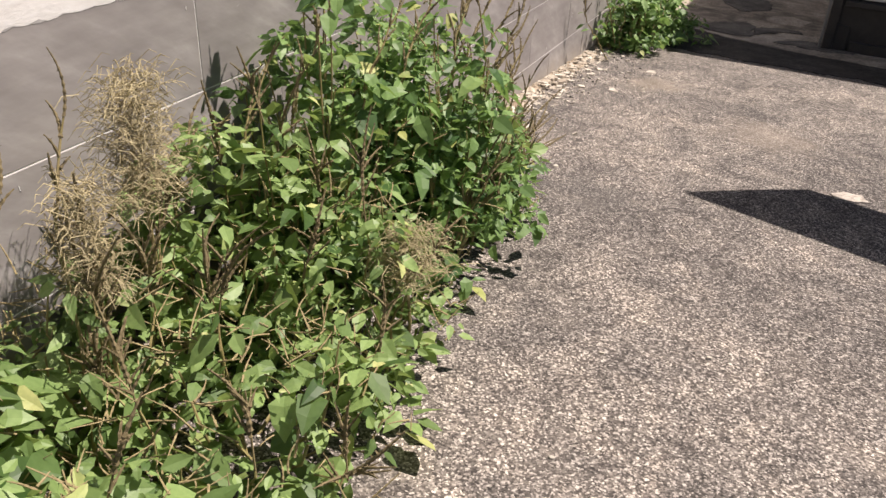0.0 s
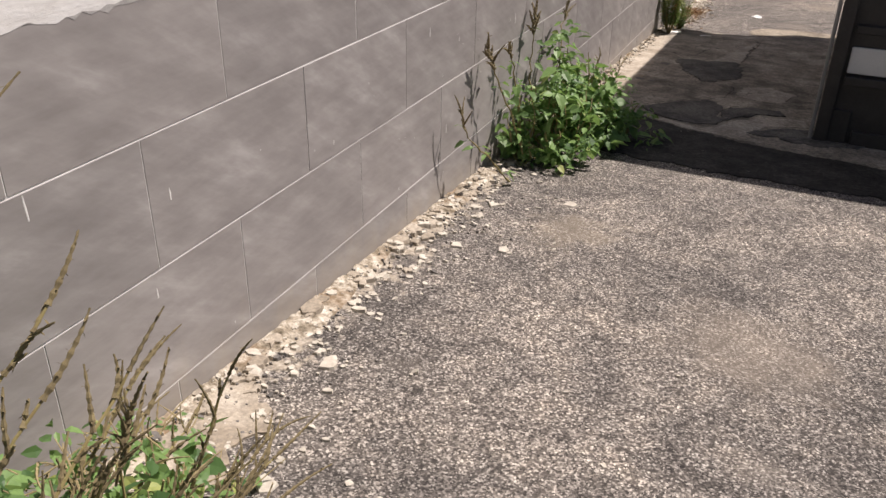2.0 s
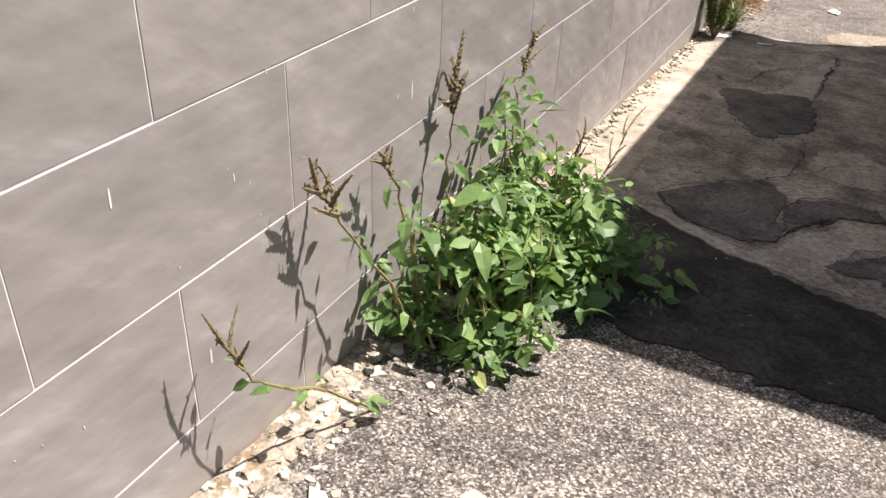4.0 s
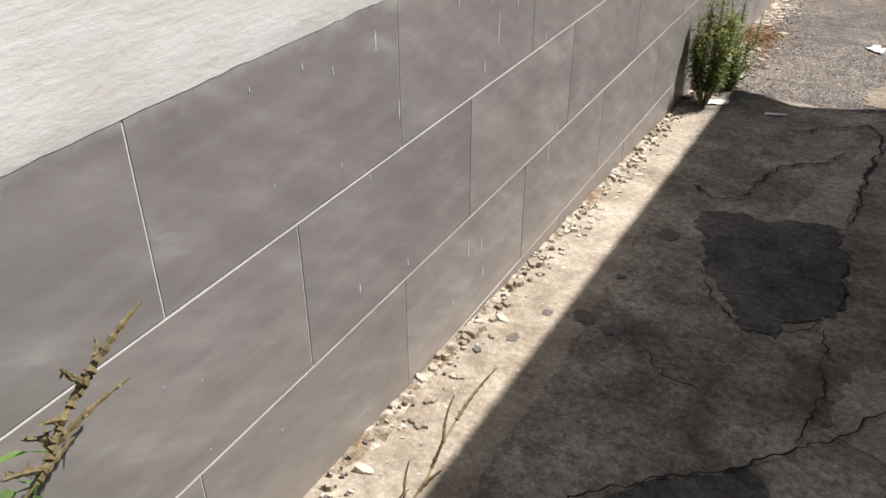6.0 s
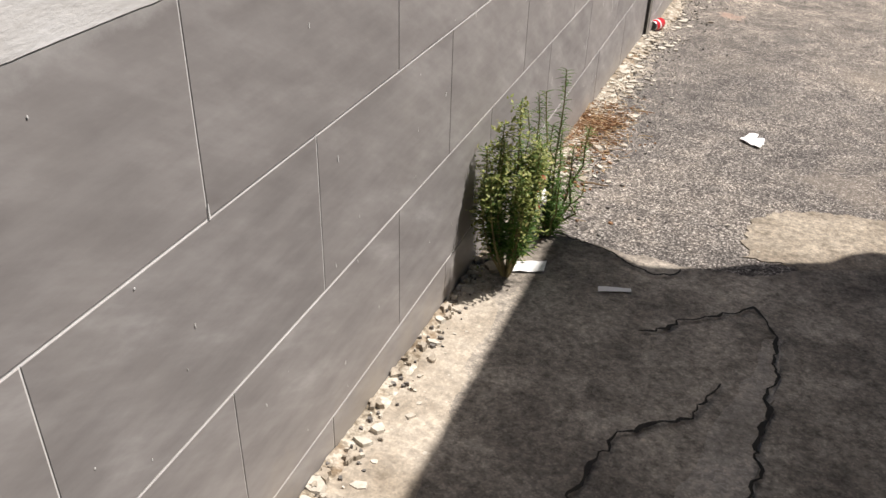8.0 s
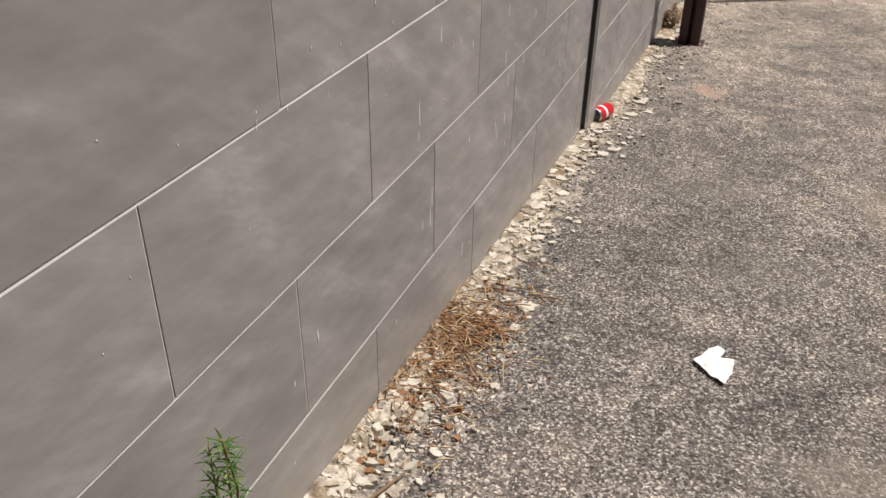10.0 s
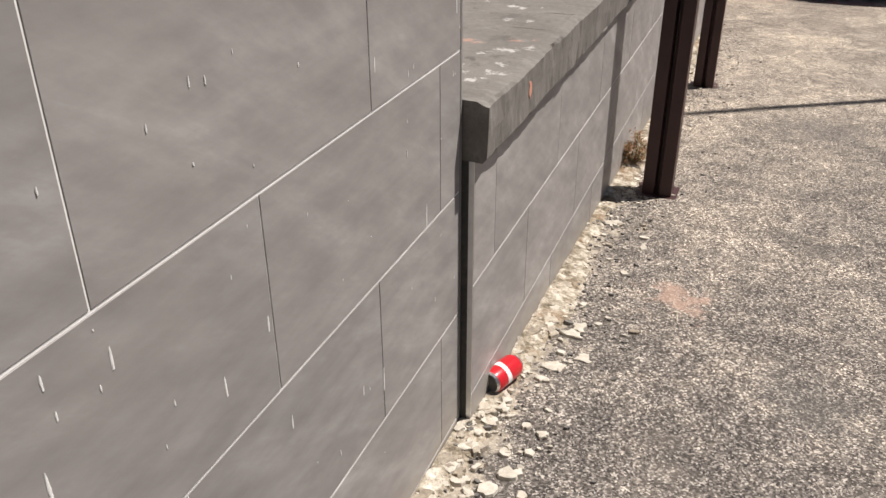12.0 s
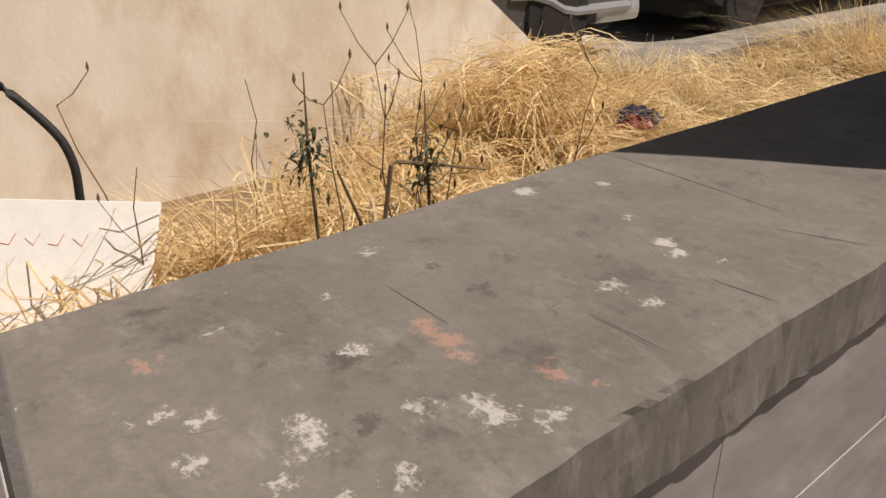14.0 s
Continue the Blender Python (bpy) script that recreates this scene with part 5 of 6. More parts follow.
# the thick stand before it
for i, (px, py, r, h, st, lv_, sp, sz, dd) in enumerate((
        (0.42, -9.30, 0.45, 0.54, 18, 780, 3, 0.105, 60), (0.62, -8.75, 0.36, 0.34, 18, 600, 6, 0.080, 160), (0.20, -8.75, 0.30, 0.58, 18, 720, 8, 0.072, 120),
        (0.54, -8.22, 0.36, 0.36, 20, 800, 8, 0.066, 200), (0.18, -8.25, 0.26, 0.44, 16, 480, 14, 0.060, 170), (0.45, -7.75, 0.33, 0.44, 18, 1150, 6, 0.056, 170), (0.22, -7.86, 0.30, 0.58, 16, 1000, 3, 0.066, 40),
        (0.24, -7.42, 0.34, 0.80, 24, 1700, 3, 0.060, 30), (0.44, -7.15, 0.32, 0.72, 24, 1700, 1, 0.056, 60), (0.20, -6.95, 0.28, 0.70, 22, 1200, 1, 0.055, 40), (0.38, -6.76, 0.27, 0.44, 20, 1150, 1, 0.048, 120), (0.24, -6.48, 0.20, 0.24, 12, 300, 0, 0.048, 50))):
    amaranth(px, py, r, h, st, lv_, sp, 40 + i, sz, "dense green amaranth weed gone to seed by the wall", (-0.02, 0.0), 0.9, dd, PALE_LEAF if py < -7.7 else None)


# leafy shoots at its back and seed spikes along its open side
amaranth(0.30, -7.30, 0.22, 0.76, 12, 520, 0, 61, 0.054, "tall leafy amaranth shoots in the weeds", (0.02, 0.05), 0.8, 10)
amaranth(0.26, -7.62, 0.20, 0.72, 10, 420, 0, 62, 0.058, "tall leafy amaranth shoots in the weeds", (0.02, 0.05), 0.8, 10, PALE_LEAF)
edge_rnd = random.Random(88)
for i in range(16):
    by = -7.25 + 0.048 * i + edge_rnd.gauss(0, 0.02)
    bx = 0.60 - 0.014 * i + edge_rnd.gauss(0, 0.03)
    gz, tall = ground_z(by), edge_rnd.uniform(0.24, 0.46)
    seed_stalk([(bx - 0.06, by - 0.05, gz), (bx - 0.03, by - 0.02, gz + tall * 0.5), (bx + 0.03, by + 0.06, gz + tall)], 8, 5, 400 + i, 0.045, 0.8, "short amaranth stalk gone to seed", None, 0.45, 0.07)

# tall stalks that arch out of the stand
for i, (bx, by, tx, ty, tz, hd, lv_) in enumerate((
        (0.40, -7.10, 0.44, -6.84, 1.50, 9, 26), (0.50, -7.15, 0.56, -6.92, 1.46, 8, 22), (0.34, -6.80, 0.36, -6.55, 1.16, 9, 16), (0.42, -6.86, 0.45, -6.64, 1.17, 8, 16), (0.46, -6.75, 0.51, -6.49, 0.97, 9, 12),
        (0.42, -6.62, 0.46, -6.38, 0.88, 8, 8), (0.34, -6.50, 0.38, -6.26, 0.82, 8, 8), (0.38, -7.42, 0.42, -7.18, 1.58, 9, 28), (0.34, -7.58, 0.40, -7.34, 1.56, 8, 28), (0.26, -7.75, 0.30, -7.54, 1.55, 8, 30), (0.20, -7.85, 0.22, -7.66, 1.46, 7, 24),
        (0.26, -6.62, 0.27, -6.36, 0.90, 7, 8), (0.54, -7.05, 0.60, -6.78, 1.12, 7, 12), (0.48, -7.00, 0.50, -6.70, 1.30, 8, 14), (0.30, -8.42, 0.25, -8.29, 1.52, 8, 14), (0.24, -8.55, 0.22, -8.42, 1.42, 7, 14), (0.20, -8.05, 0.16, -7.90, 1.34, 7, 14),
        (0.40, -7.06, 0.46, -6.76, 1.42, 12, 14), (0.36, -7.02, 0.38, -6.80, 1.56, 12, 16), (0.46, -7.12, 0.52, -6.84, 1.36, 12, 12), (0.42, -7.20, 0.46, -6.96, 1.60, 12, 18), (0.52, -6.98, 0.58, -6.72, 0.98, 9, 8), (0.50, -6.84, 0.56, -6.58, 0.90, 9, 6), (0.44, -6.72, 0.50, -6.44, 0.84, 9, 6))):
    gz = ground_z(by)
    tz -= 0.03
    h = tz - gz
    seed_stalk([(bx, by, gz - 0.01), (bx + 0.01, by + 0.02, gz + h * 0.4), (bx * 0.5 + tx * 0.5, by * 0.6 + ty * 0.4, gz + h * 0.78), (tx, ty, tz)], hd, lv_, 330 + i, 0.062, 0.80, "tall amaranth stalk rising out of the weeds", PALE_LEAF if by < -7.7 else None, 0.56, 0.078)


def dry_plume(x, y, z0, z1, width, count, seed):
    """A withered head: a fluff of hair-thin tan bristles round a few drooping spikes."""
    rnd = random.Random(seed)
    plume = empty("dried_plume", (x, y, ground_z(y)), "withered amaranth head of fine tan bristles", "weed", "dried plumes")
    v, f = tube([(x, y, ground_z(y) - 0.01), (x + 0.01, y, (ground_z(y) + z0) / 2), (x, y, z0), (x, y + 0.02, z1 - 0.05)], [0.005, 0.0045, 0.0035, 0.001], 6)
    local(plume, ob_from("stem", v, f, STEM, plume))
    pv, pf = [], []
    for _ in range(count):
        t = rnd.random()
        a = rnd.random() * 6.283
        p = Vector((x + rnd.gauss(0, 0.2) * width, y + rnd.gauss(0, 0.22) * width, z0 + (z1 - z0) * t))
        d = Vector((math.cos(a), math.sin(a), rnd.uniform(-0.1, 1.0))).normalized()
        ln = rnd.uniform(0.03, 0.075)
        q = p + d * ln * 0.6
        tube([p, q, q + d * ln * 0.3 + Vector((0, 0, -ln * 0.3))], [0.0007, 0.0009, 0.0004], 3, pv, pf)
    local(plume, ob_from("bristles", [(max(0.004, q[0]), q[1], q[2]) for q in pv], pf, TAN_BRISTLE, plume, "hair-thin tan bristles"))["kind"] = "stuff"
    return plume


dry_plume(0.24, -8.13, 1.24, 1.52, 0.15, 1500, 71)
dry_plume(0.30, -8.33, 1.16, 1.40, 0.12, 700, 72)
dry_plume(0.62, -7.72, 0.96, 1.10, 0.20, 700, 73)


def feathery(cx, cy, height, seed, bloom, shoots, label, dry=False):
    """A bushy weed with needle-thin leaves along upright shoots."""
    rnd = random.Random(seed)
    gz = ground_z(cy)
    plant = empty("feathery_weed", (cx, cy, gz), label, "weed", "feathery weeds")
    lv, lf, bv, bf = [], [], [], []
    for s in range(shoots):
        a = rnd.random() * 6.283
        out = (rnd.random() ** 0.6 * 0.085 if bloom else rnd.uniform(0.02, 0.125)) if s else 0.012
        hh = height * rnd.uniform(0.62 if bloom else 0.30, 0.97) * (1 - (2.4 if bloom else 1.6) * out) if s else height
        e = Vector((max(0.03, cx + math.cos(a) * out), cy + math.sin(a) * out * 1.2, gz + hh))
        b0 = Vector((cx, cy, gz - 0.01))
        pts = [b0.lerp(e, t / 6) + Vector((math.cos(a), math.sin(a), 0)) * (0.02 if bloom else rnd.uniform(-0.01, 0.035)) * math.sin(t / 6 * 3.14) for t in range(7)]
        v, f = tube(pts, [0.004 * (1 - 0.8 * t / 6) + 0.0006 for t in range(7)], 5)
        local(plant, ob_from("stem", [(max(0.003, q[0]), q[1], q[2]) for q in v], f, STEM, plant))
        cnt = int(hh / 0.0024)
        for k in range(cnt):
            t = (0.25 if bloom else 0.10) + (0.75 if bloom else 0.90) * k / cnt
            i = min(5, int(t * 6))
            p = pts[i].lerp(pts[i + 1], t * 6 - i)
            la = k * 2.4 + rnd.random()
            dirn = Vector((math.cos(la), math.sin(la), rnd.uniform(0.2, 0.9)))
            leaf(lv, lf, p, dirn, Vector((0, 0, 1)), rnd.uniform(0.016, 0.048) * (1.2 - 0.6 * t), 0.13, 0.5)
        if bloom:
            for k in range(150):
                p = pts[6] + Vector((rnd.gauss(0, 0.015), rnd.gauss(0, 0.015), -abs(rnd.gauss(0, 0.08))))
                dirn = Vector((rnd.gauss(0, 1), rnd.gauss(0, 1), rnd.uniform(0, 1.5))).normalized()
                leaf(bv, bf, p, dirn, Vector((0, 0, 1)), rnd.uniform(0.008, 0.016), 0.6)
    for nm, vv, ff, m in (("foliage", lv, lf, DRYBLOOM if dry else FEATHER), ("blossom", bv, bf, DUFF if dry else BLOOM)):
        if vv:
            vv = [(max(0.003, q[0]), q[1], q[2]) for q in vv]
            local(plant, ob_from(nm, vv, ff, m, plant))["kind"] = "stuff"
    return plant


feathery(0.105, -0.11, 0.52, 3, True, 24, "feathery weed with small yellow blooms at the wall foot")
feathery(0.145, 0.19, 0.53, 4, False, 15, "green feathery weed with needle-thin leaves")
feathery(0.07, 5.05, 0.16, 6, True, 7, "small dry brown tuft of weed by the steel post", True)

# ---- litter ----
can = empty("drink_can", (0.055, 3.09, ground_z(3.09)), "crushed red drink can lying at the wall foot", "can")


def can_mesh(prof, sides=28, dent=0.0):
    verts, faces = [], []
    for s, r in prof:
        for k in range(sides):
            a = 6.283 * k / sides
            q = r * (1 - dent * max(0, math.cos(a - 1.0)) * math.sin(max(0, min(1, s / 0.115)) * 3.14))
            verts.append(Vector((q * math.cos(a), s, q * math.sin(a))))
    n = len(prof)
    for i in range(n - 1):
        for k in range(sides):
            faces.append((i * sides + k, i * sides + (k + 1) % sides, (i + 1) * sides + (k + 1) % sides, (i + 1) * sides + k))
    return verts, faces


lay = Matrix.Translation((0.03, 3.005, ground_z(3.0) + 0.039)) @ Matrix.Rotation(radians(-17), 4, "Z") @ Matrix.Rotation(radians(-2.5), 4, "X")
for nm, prof, m, dent in (("can_body", [(0.008, 0.030), (0.014, 0.0325), (0.05, 0.0325), (0.105, 0.0325), (0.112, 0.030)], CAN_RED, 0.10),
                          ("can_end", [(0.008, 0.030), (0.003, 0.027), (0.0, 0.0255), (0.006, 0.024), (0.006, 0.001)], ALU, 0),
                          ("can_end", [(0.112, 0.030), (0.119, 0.0265), (0.121, 0.0255), (0.117, 0.024), (0.117, 0.001)], ALU, 0)):
    v, f = can_mesh(prof, 28, dent)
    local(can, ob_from(nm, [lay @ q for q in v], f, m, can, smooth=True))
v, f = can_mesh([(0.045, 0.0328), (0.052, 0.0330), (0.060, 0.0330), (0.066, 0.0328)], 28, 0.1)
keepf = [q for q in f if -0.6 < math.atan2(v[q[0]].z, v[q[0]].x) < 2.2]
local(can, ob_from("white_band", [lay @ q for q in v], keepf, DRIP, can, "white wavy band"))


def sheet(name, outline, at, turn, material, label, category, crumple=0.01, seed=1, thick=0.0012, rx=0.0):
    """A torn scrap of paper: a crumpled grid cut to an outline."""
    bm = bmesh.new()
    vs = [bm.verts.new((x, y, 0)) for x, y in outline]
    fc = bm.faces.new(vs)
    bmesh.ops.triangulate(bm, faces=[fc])
    bmesh.ops.subdivide_edges(bm, edges=bm.edges, cuts=4, use_grid_fill=True)
    for q in bm.verts:
        q.co.z = crumple * (0.5 + 0.8 * wob(q.co.x, q.co.y, seed, 30.0) + 0.4 * wob(q.co.x, q.co.y, seed, 70.0))
    bmesh.ops.solidify(bm, geom=bm.faces, thickness=thick)
    bm.transform(Matrix.Translation(at) @ Matrix.Rotation(turn, 4, "Z") @ Matrix.Rotation(rx, 4, "X"))
    return tagged(part(name, bm, material), label, category)


sheet("paper_scrap", [(-0.05, -0.005), (-0.035, 0.02), (0.0, 0.075), (0.02, 0.06), (0.012, 0.03), (0.045, 0.028), (0.045, -0.02), (0.03, -0.075), (-0.005, -0.05)], (0.69, 1.375, ground_z(1.375) + 0.003), 0.0, PAPER, "torn white paper scrap lying on the paving", "paper", 0.012, 2)
sheet("tile_chip", [(-0.02, -0.02), (0.02, -0.022), (0.022, 0.02), (-0.018, 0.022)], (0.045, 0.985, ground_z(0.985) + 0.012), 0.3, CHIP, "small cream square of broken tile", "debris", 0.001, 3, 0.006)
sheet("paper_scrap", [(-0.06, -0.02), (0.05, -0.03), (0.07, 0.02), (-0.04, 0.03)], (0.14, -0.05, ground_z(-0.05) + 0.012), 0.5, PAPER, "grey-white paper scrap lying in the shade", "paper", 0.008, 4)
sheet("paper_scrap", [(-0.045, -0.012), (0.045, -0.008), (0.047, 0.01), (-0.043, 0.012)], (0.40, -0.06, ground_z(-0.06) + 0.012), 0.3, PAPER, "white paper strip lying in the shade", "paper", 0.004, 5)
WRAP = "crumpled red and white wrapper caught among the weeds"
sheet("wrapper", [(-0.035, -0.03), (0.03, -0.035), (0.04, 0.01), (0.02, 0.035), (-0.03, 0.03)], (0.115, 0.075, 0.425), 0.6, PAPER, WRAP, "wrapper", 0.022, 6, 0.0012, 0.8)
sheet("wrapper", [(-0.026, -0.028), (0.022, -0.03), (0.03, 0.02), (-0.01, 0.034)], (0.115, 0.088, 0.462), 0.2, RED_PRINT, WRAP, "wrapper", 0.018, 7, 0.0012, 1.0)
sheet("wrapper", [(-0.03, -0.025), (0.03, -0.025), (0.035, 0.02), (-0.02, 0.028)], (0.115, 0.01, 0.43), 0.9, RED_PRINT, WRAP, "wrapper", 0.018, 8, 0.0012, 0.8)
sheet("wrapper", [(-0.03, -0.02), (0.03, -0.025), (0.02, 0.02), (-0.02, 0.02)], (0.095, -0.015, 0.43), 0.5, PAPER, WRAP, "wrapper", 0.015, 9, 0.0012, 0.7)
for i, (tx, ty, ta, tl) in enumerate(((0.10, 1.22, 0.4, 0.06), (0.14, 1.12, -0.8, 0.05), (0.07, 1.32, 1.6, 0.07), (0.2, 0.62, 0.2, 0.05), (0.13, 0.66, 1.2, 0.06))):
    q = Vector((math.cos(ta), math.sin(ta), 0)) * tl
    c0 = Vector((tx, ty, ground_z(ty) + 0.012))
    v, f = tube([c0 - q, c0 - q * 0.3 + Vector((0.004, 0.004, 0.004)), c0 + q * 0.5, c0 + q], [0.003, 0.004, 0.003, 0.0015], 6)
    tagged(ob_from("twig", v, f, TWIG), "dry brown twig on the litter by the wall", "twig", "twigs")

# ---- yard behind the low wall ----
YZ = 0.33
bm = box((-14, END - 6.0, YZ - 0.6), (-0.401, 22, YZ))
tagged(part("ground_yard", bm, EARTH), "dry earth of the yard behind the low wall", "ground", kind="structure")
bwall = tagged(part("wall_back", prism([(-2.35, -2.0), (-2.20, -2.0), (-2.20, 5.42), (-2.35, 5.42)], YZ - 0.2, 3.0), BEIGE), "beige rendered yard wall with brown stains", "wall", kind="structure")
bm = bmesh.new()
q = [bm.verts.new(c) for c in ((-2.20, 5.42, 0.2), (-2.20, 6.1, 0.2), (-2.20, 6.05, 0.44), (-2.20, 5.42, 0.895), (-2.35, 5.42, 0.2), (-2.35, 6.1, 0.2), (-2.35, 6.05, 0.44), (-2.35, 5.42, 0.895))]
for fc in ((0, 1, 2, 3), (7, 6, 5, 4), (0, 4, 5, 1), (1, 5, 6, 2), (2, 6, 7, 3), (3, 7, 4, 0)):
    bm.faces.new([q[i] for i in fc])
bmesh.ops.recalc_face_normals(bm, faces=bm.faces)
tagged(part("wall_buttress", bm, BEIGE), "sloping beige end of the yard wall", "wall", kind="structure")
kerb = tagged(part("kerb", prism([(-2.03, 6.1), (-2.10, 7.2), (-2.18, 8.4), (-2.18, 16.0), (-2.50, 16.0), (-2.50, 8.4), (-2.42, 6.45)], YZ - 0.2, 0.5), PALE), "raised concrete kerb along the parking", "kerb", kind="structure")
tagged(part("pavement_parking", box((-14, 6.3, YZ - 0.3), (-2.44, 22, YZ + 0.006)), PALE), "pale concrete parking surface behind the kerb", "paving", kind="structure")


def straw(name, count, seed, area, hmin, hmax, label, thick=1.0):
    """Bent dry blades growing in clumps that lean together."""
    rnd = random.Random(seed)
    verts, faces = [], []
    while count > 0:
        x0, y0, hk = area(rnd)
        a0, fall = rnd.random() * 6.283, (rnd.uniform(0.7, 2.0) if hmax > 0.32 else rnd.uniform(1.0, 2.3))
        for _ in range(min(count, 22)):
            count -= 1
            x, y = x0 + rnd.gauss(0, 0.03), y0 + rnd.gauss(0, 0.03)
            if x > -0.505 or ((x + 1.31) ** 2 + (y - 5.25) ** 2 < 0.05 and hmax * hk > 0.25):
                continue
            h = rnd.uniform(hmin, hmax) * hk
            a = a0 + rnd.gauss(0, 0.95)
            bend = min(2.3, max(0.1, fall + rnd.gauss(0, 0.4))) * h
            d = Vector((math.cos(a), math.sin(a), 0))
            s = Vector((-d.y, d.x, 0)) * rnd.uniform(0.0014, 0.0044) * thick
            p0 = Vector((x, y, YZ))
            b = len(verts)
            for t in (0.0, 0.35, 0.7, 1.0):
                p = p0 + Vector((0, 0, h * (t - 0.28 * t * t * bend / h))) + d * (bend * t ** 1.5)
                p.x = min(p.x, -0.503) if p.z < 0.9 else p.x
                w = 1.0 - 0.8 * t
                verts.extend((p - s * w, p + s * w))
            for k in range(3):
                faces.append((b + 2 * k, b + 2 * k + 1, b + 2 * k + 3, b + 2 * k + 2))
    return tagged(ob_from(name, verts, faces, STRAW), label, "dry grass", kind="stuff")


GRASS = "bleached dry grass behind the coping"
straw("dry_grass", 3000, 1, lambda r: (r.uniform(-1.6, -0.47), r.uniform(2.9, 4.3), 1.0), 0.04, 0.17, GRASS, 0.8)
straw("dry_grass", 3200, 4, lambda r: (r.uniform(-1.6, -0.47), r.uniform(3.8, 5.8), 1.0), 0.06, 0.22, GRASS, 0.8)
straw("dry_grass", 3600, 2, lambda r: (r.uniform(-2.1, -0.5), r.uniform(4.6, 8.5), 0.8), 0.05, 0.19, GRASS, 0.8)
straw("dry_grass", 500, 5, lambda r: (r.uniform(-1.3, -0.48), r.uniform(3.2, 4.4), 1.0), 0.28, 0.45, "long bent straws over the dry grass", 1.0)
straw("dry_grass", 3000, 3, lambda r: (-1.9 + r.gauss(0, 0.10), r.uniform(5.0, 9.5), 1.0), 0.05, 0.17, "tufts of dry grass along the raised kerb", 0.9)


def fallen_straw(bundles, each, seed, area, top):
    """Tangled bundles of long straws that fell over together and arch across one another."""
    rnd = random.Random(seed)
    verts, faces = [], []
    for _ in range(bundles):
        x0, y0 = area(rnd)
        a0, z0, mound = rnd.random() * 6.283, YZ + rnd.uniform(0.02, top), rnd.uniform(0.02, 0.13)
        curl = rnd.gauss(0, 0.9)
        for _ in range(each):
            a, ln = a0 + rnd.gauss(0, 0.38), rnd.uniform(0.09, 0.24)
            c = Vector((x0 + rnd.gauss(0, 0.07), y0 + rnd.gauss(0, 0.07), z0 + rnd.gauss(0, 0.03)))
            rise = rnd.gauss(0, 0.06)
            w = rnd.uniform(0.0013, 0.0036)
            b = len(verts)
            for k in range(6):
                t = k / 2.5 - 1.0
                d = Vector((math.cos(a + curl * t * 0.5), math.sin(a + curl * t * 0.5), 0))
                side = Vector((-d.y, d.x, 0.5)).normalized() * w * (1.1 - abs(t) * 0.75)
                p = c + d * (ln * t) + Vector((0, 0, rise * t + mound * (0.6 - t * t)))
                p.x, p.z = min(p.x, -0.507), max(p.z, YZ + 0.004)
                verts.extend((p - side, p + side))
            for k in range(5):
                faces.append((b + 2 * k, b + 2 * k + 1, b + 2 * k + 3, b + 2 * k + 2))
    return tagged(ob_from("fallen_straw", verts, faces, STRAW), "tangled bleached straws lying across the dry grass", "dry grass", kind="stuff")


fallen_straw(120, 30, 8, lambda r: (r.uniform(-1.5, -0.58), r.uniform(2.95, 4.4)), 0.20)
fallen_straw(150, 30, 9, lambda r: (r.uniform(-1.9, -0.6), r.uniform(4.2, 6.6)), 0.20)
fallen_straw(90, 30, 10, lambda r: (r.uniform(-2.0, -0.6), r.uniform(6.4, 9.0)), 0.16)
fallen_straw(26, 34, 11, lambda r: (-1.02 + r.gauss(0, 0.14), 3.60 + r.gauss(0, 0.14)), 0.36)
fallen_straw(40, 34, 12, lambda r: (-1.72 + r.gauss(0, 0.14), 5.1 + r.gauss(0, 0.18)), 0.40)


def tuft(cx, cy, n, seed, h, r):
    return straw("grass_tuft", n, seed, lambda q: (cx + q.gauss(0, r), cy + q.gauss(0, r), 1.0), h * 0.6, h, "tall tuft of bleached dry grass")


tuft(-1.02, 3.60, 420, 12, 0.50, 0.11)
tuft(-0.76, 3.34, 420, 16, 0.34, 0.09)
tuft(-0.72, 3.95, 420, 17, 0.34, 0.10)
tuft(-1.35, 4.35, 500, 13, 0.36, 0.15)
tuft(-1.7, 5.15, 800, 14, 0.60, 0.15)
tuft(-1.95, 6.0, 1200, 18, 0.42, 0.16)
tuft(-1.6, 8.2, 700, 15, 0.55, 0.2)


def dry_stalk(x, y, h, seed, heads):
    rnd = random.Random(seed)
    verts, faces = [], []
    p = Vector((x, y, YZ))
    top = Vector((x + rnd.gauss(0, 0.05), y + rnd.gauss(0, 0.08), YZ + h))
    pts = [p.lerp(top, t / 6) + Vector((rnd.gauss(0, 0.008), rnd.gauss(0, 0.008), 0)) for t in range(7)]
    tube(pts, [0.0034 - 0.0004 * t for t in range(7)], 5, verts, faces)
    for k in range(heads):
        i = rnd.randint(3, 6)
        a = rnd.random() * 6.283
        e = pts[i] + Vector((math.cos(a) * 0.08, math.sin(a) * 0.08, rnd.uniform(0.04, 0.14)))
        tube([pts[i], pts[i].lerp(e, 0.5) + Vector((0, 0, -0.01)), e], [0.0014, 0.0012, 0.0008], 4, verts, faces)
        tube([e, e + Vector((0, 0, 0.008)), e + Vector((0, 0, 0.018))], [0.0012, 0.0034, 0.001], 5, verts, faces)
    return tagged(ob_from("dry_stalk", verts, faces, TWIG), "dry brown weed stalk with seed heads", "stalk", "dry stalks")


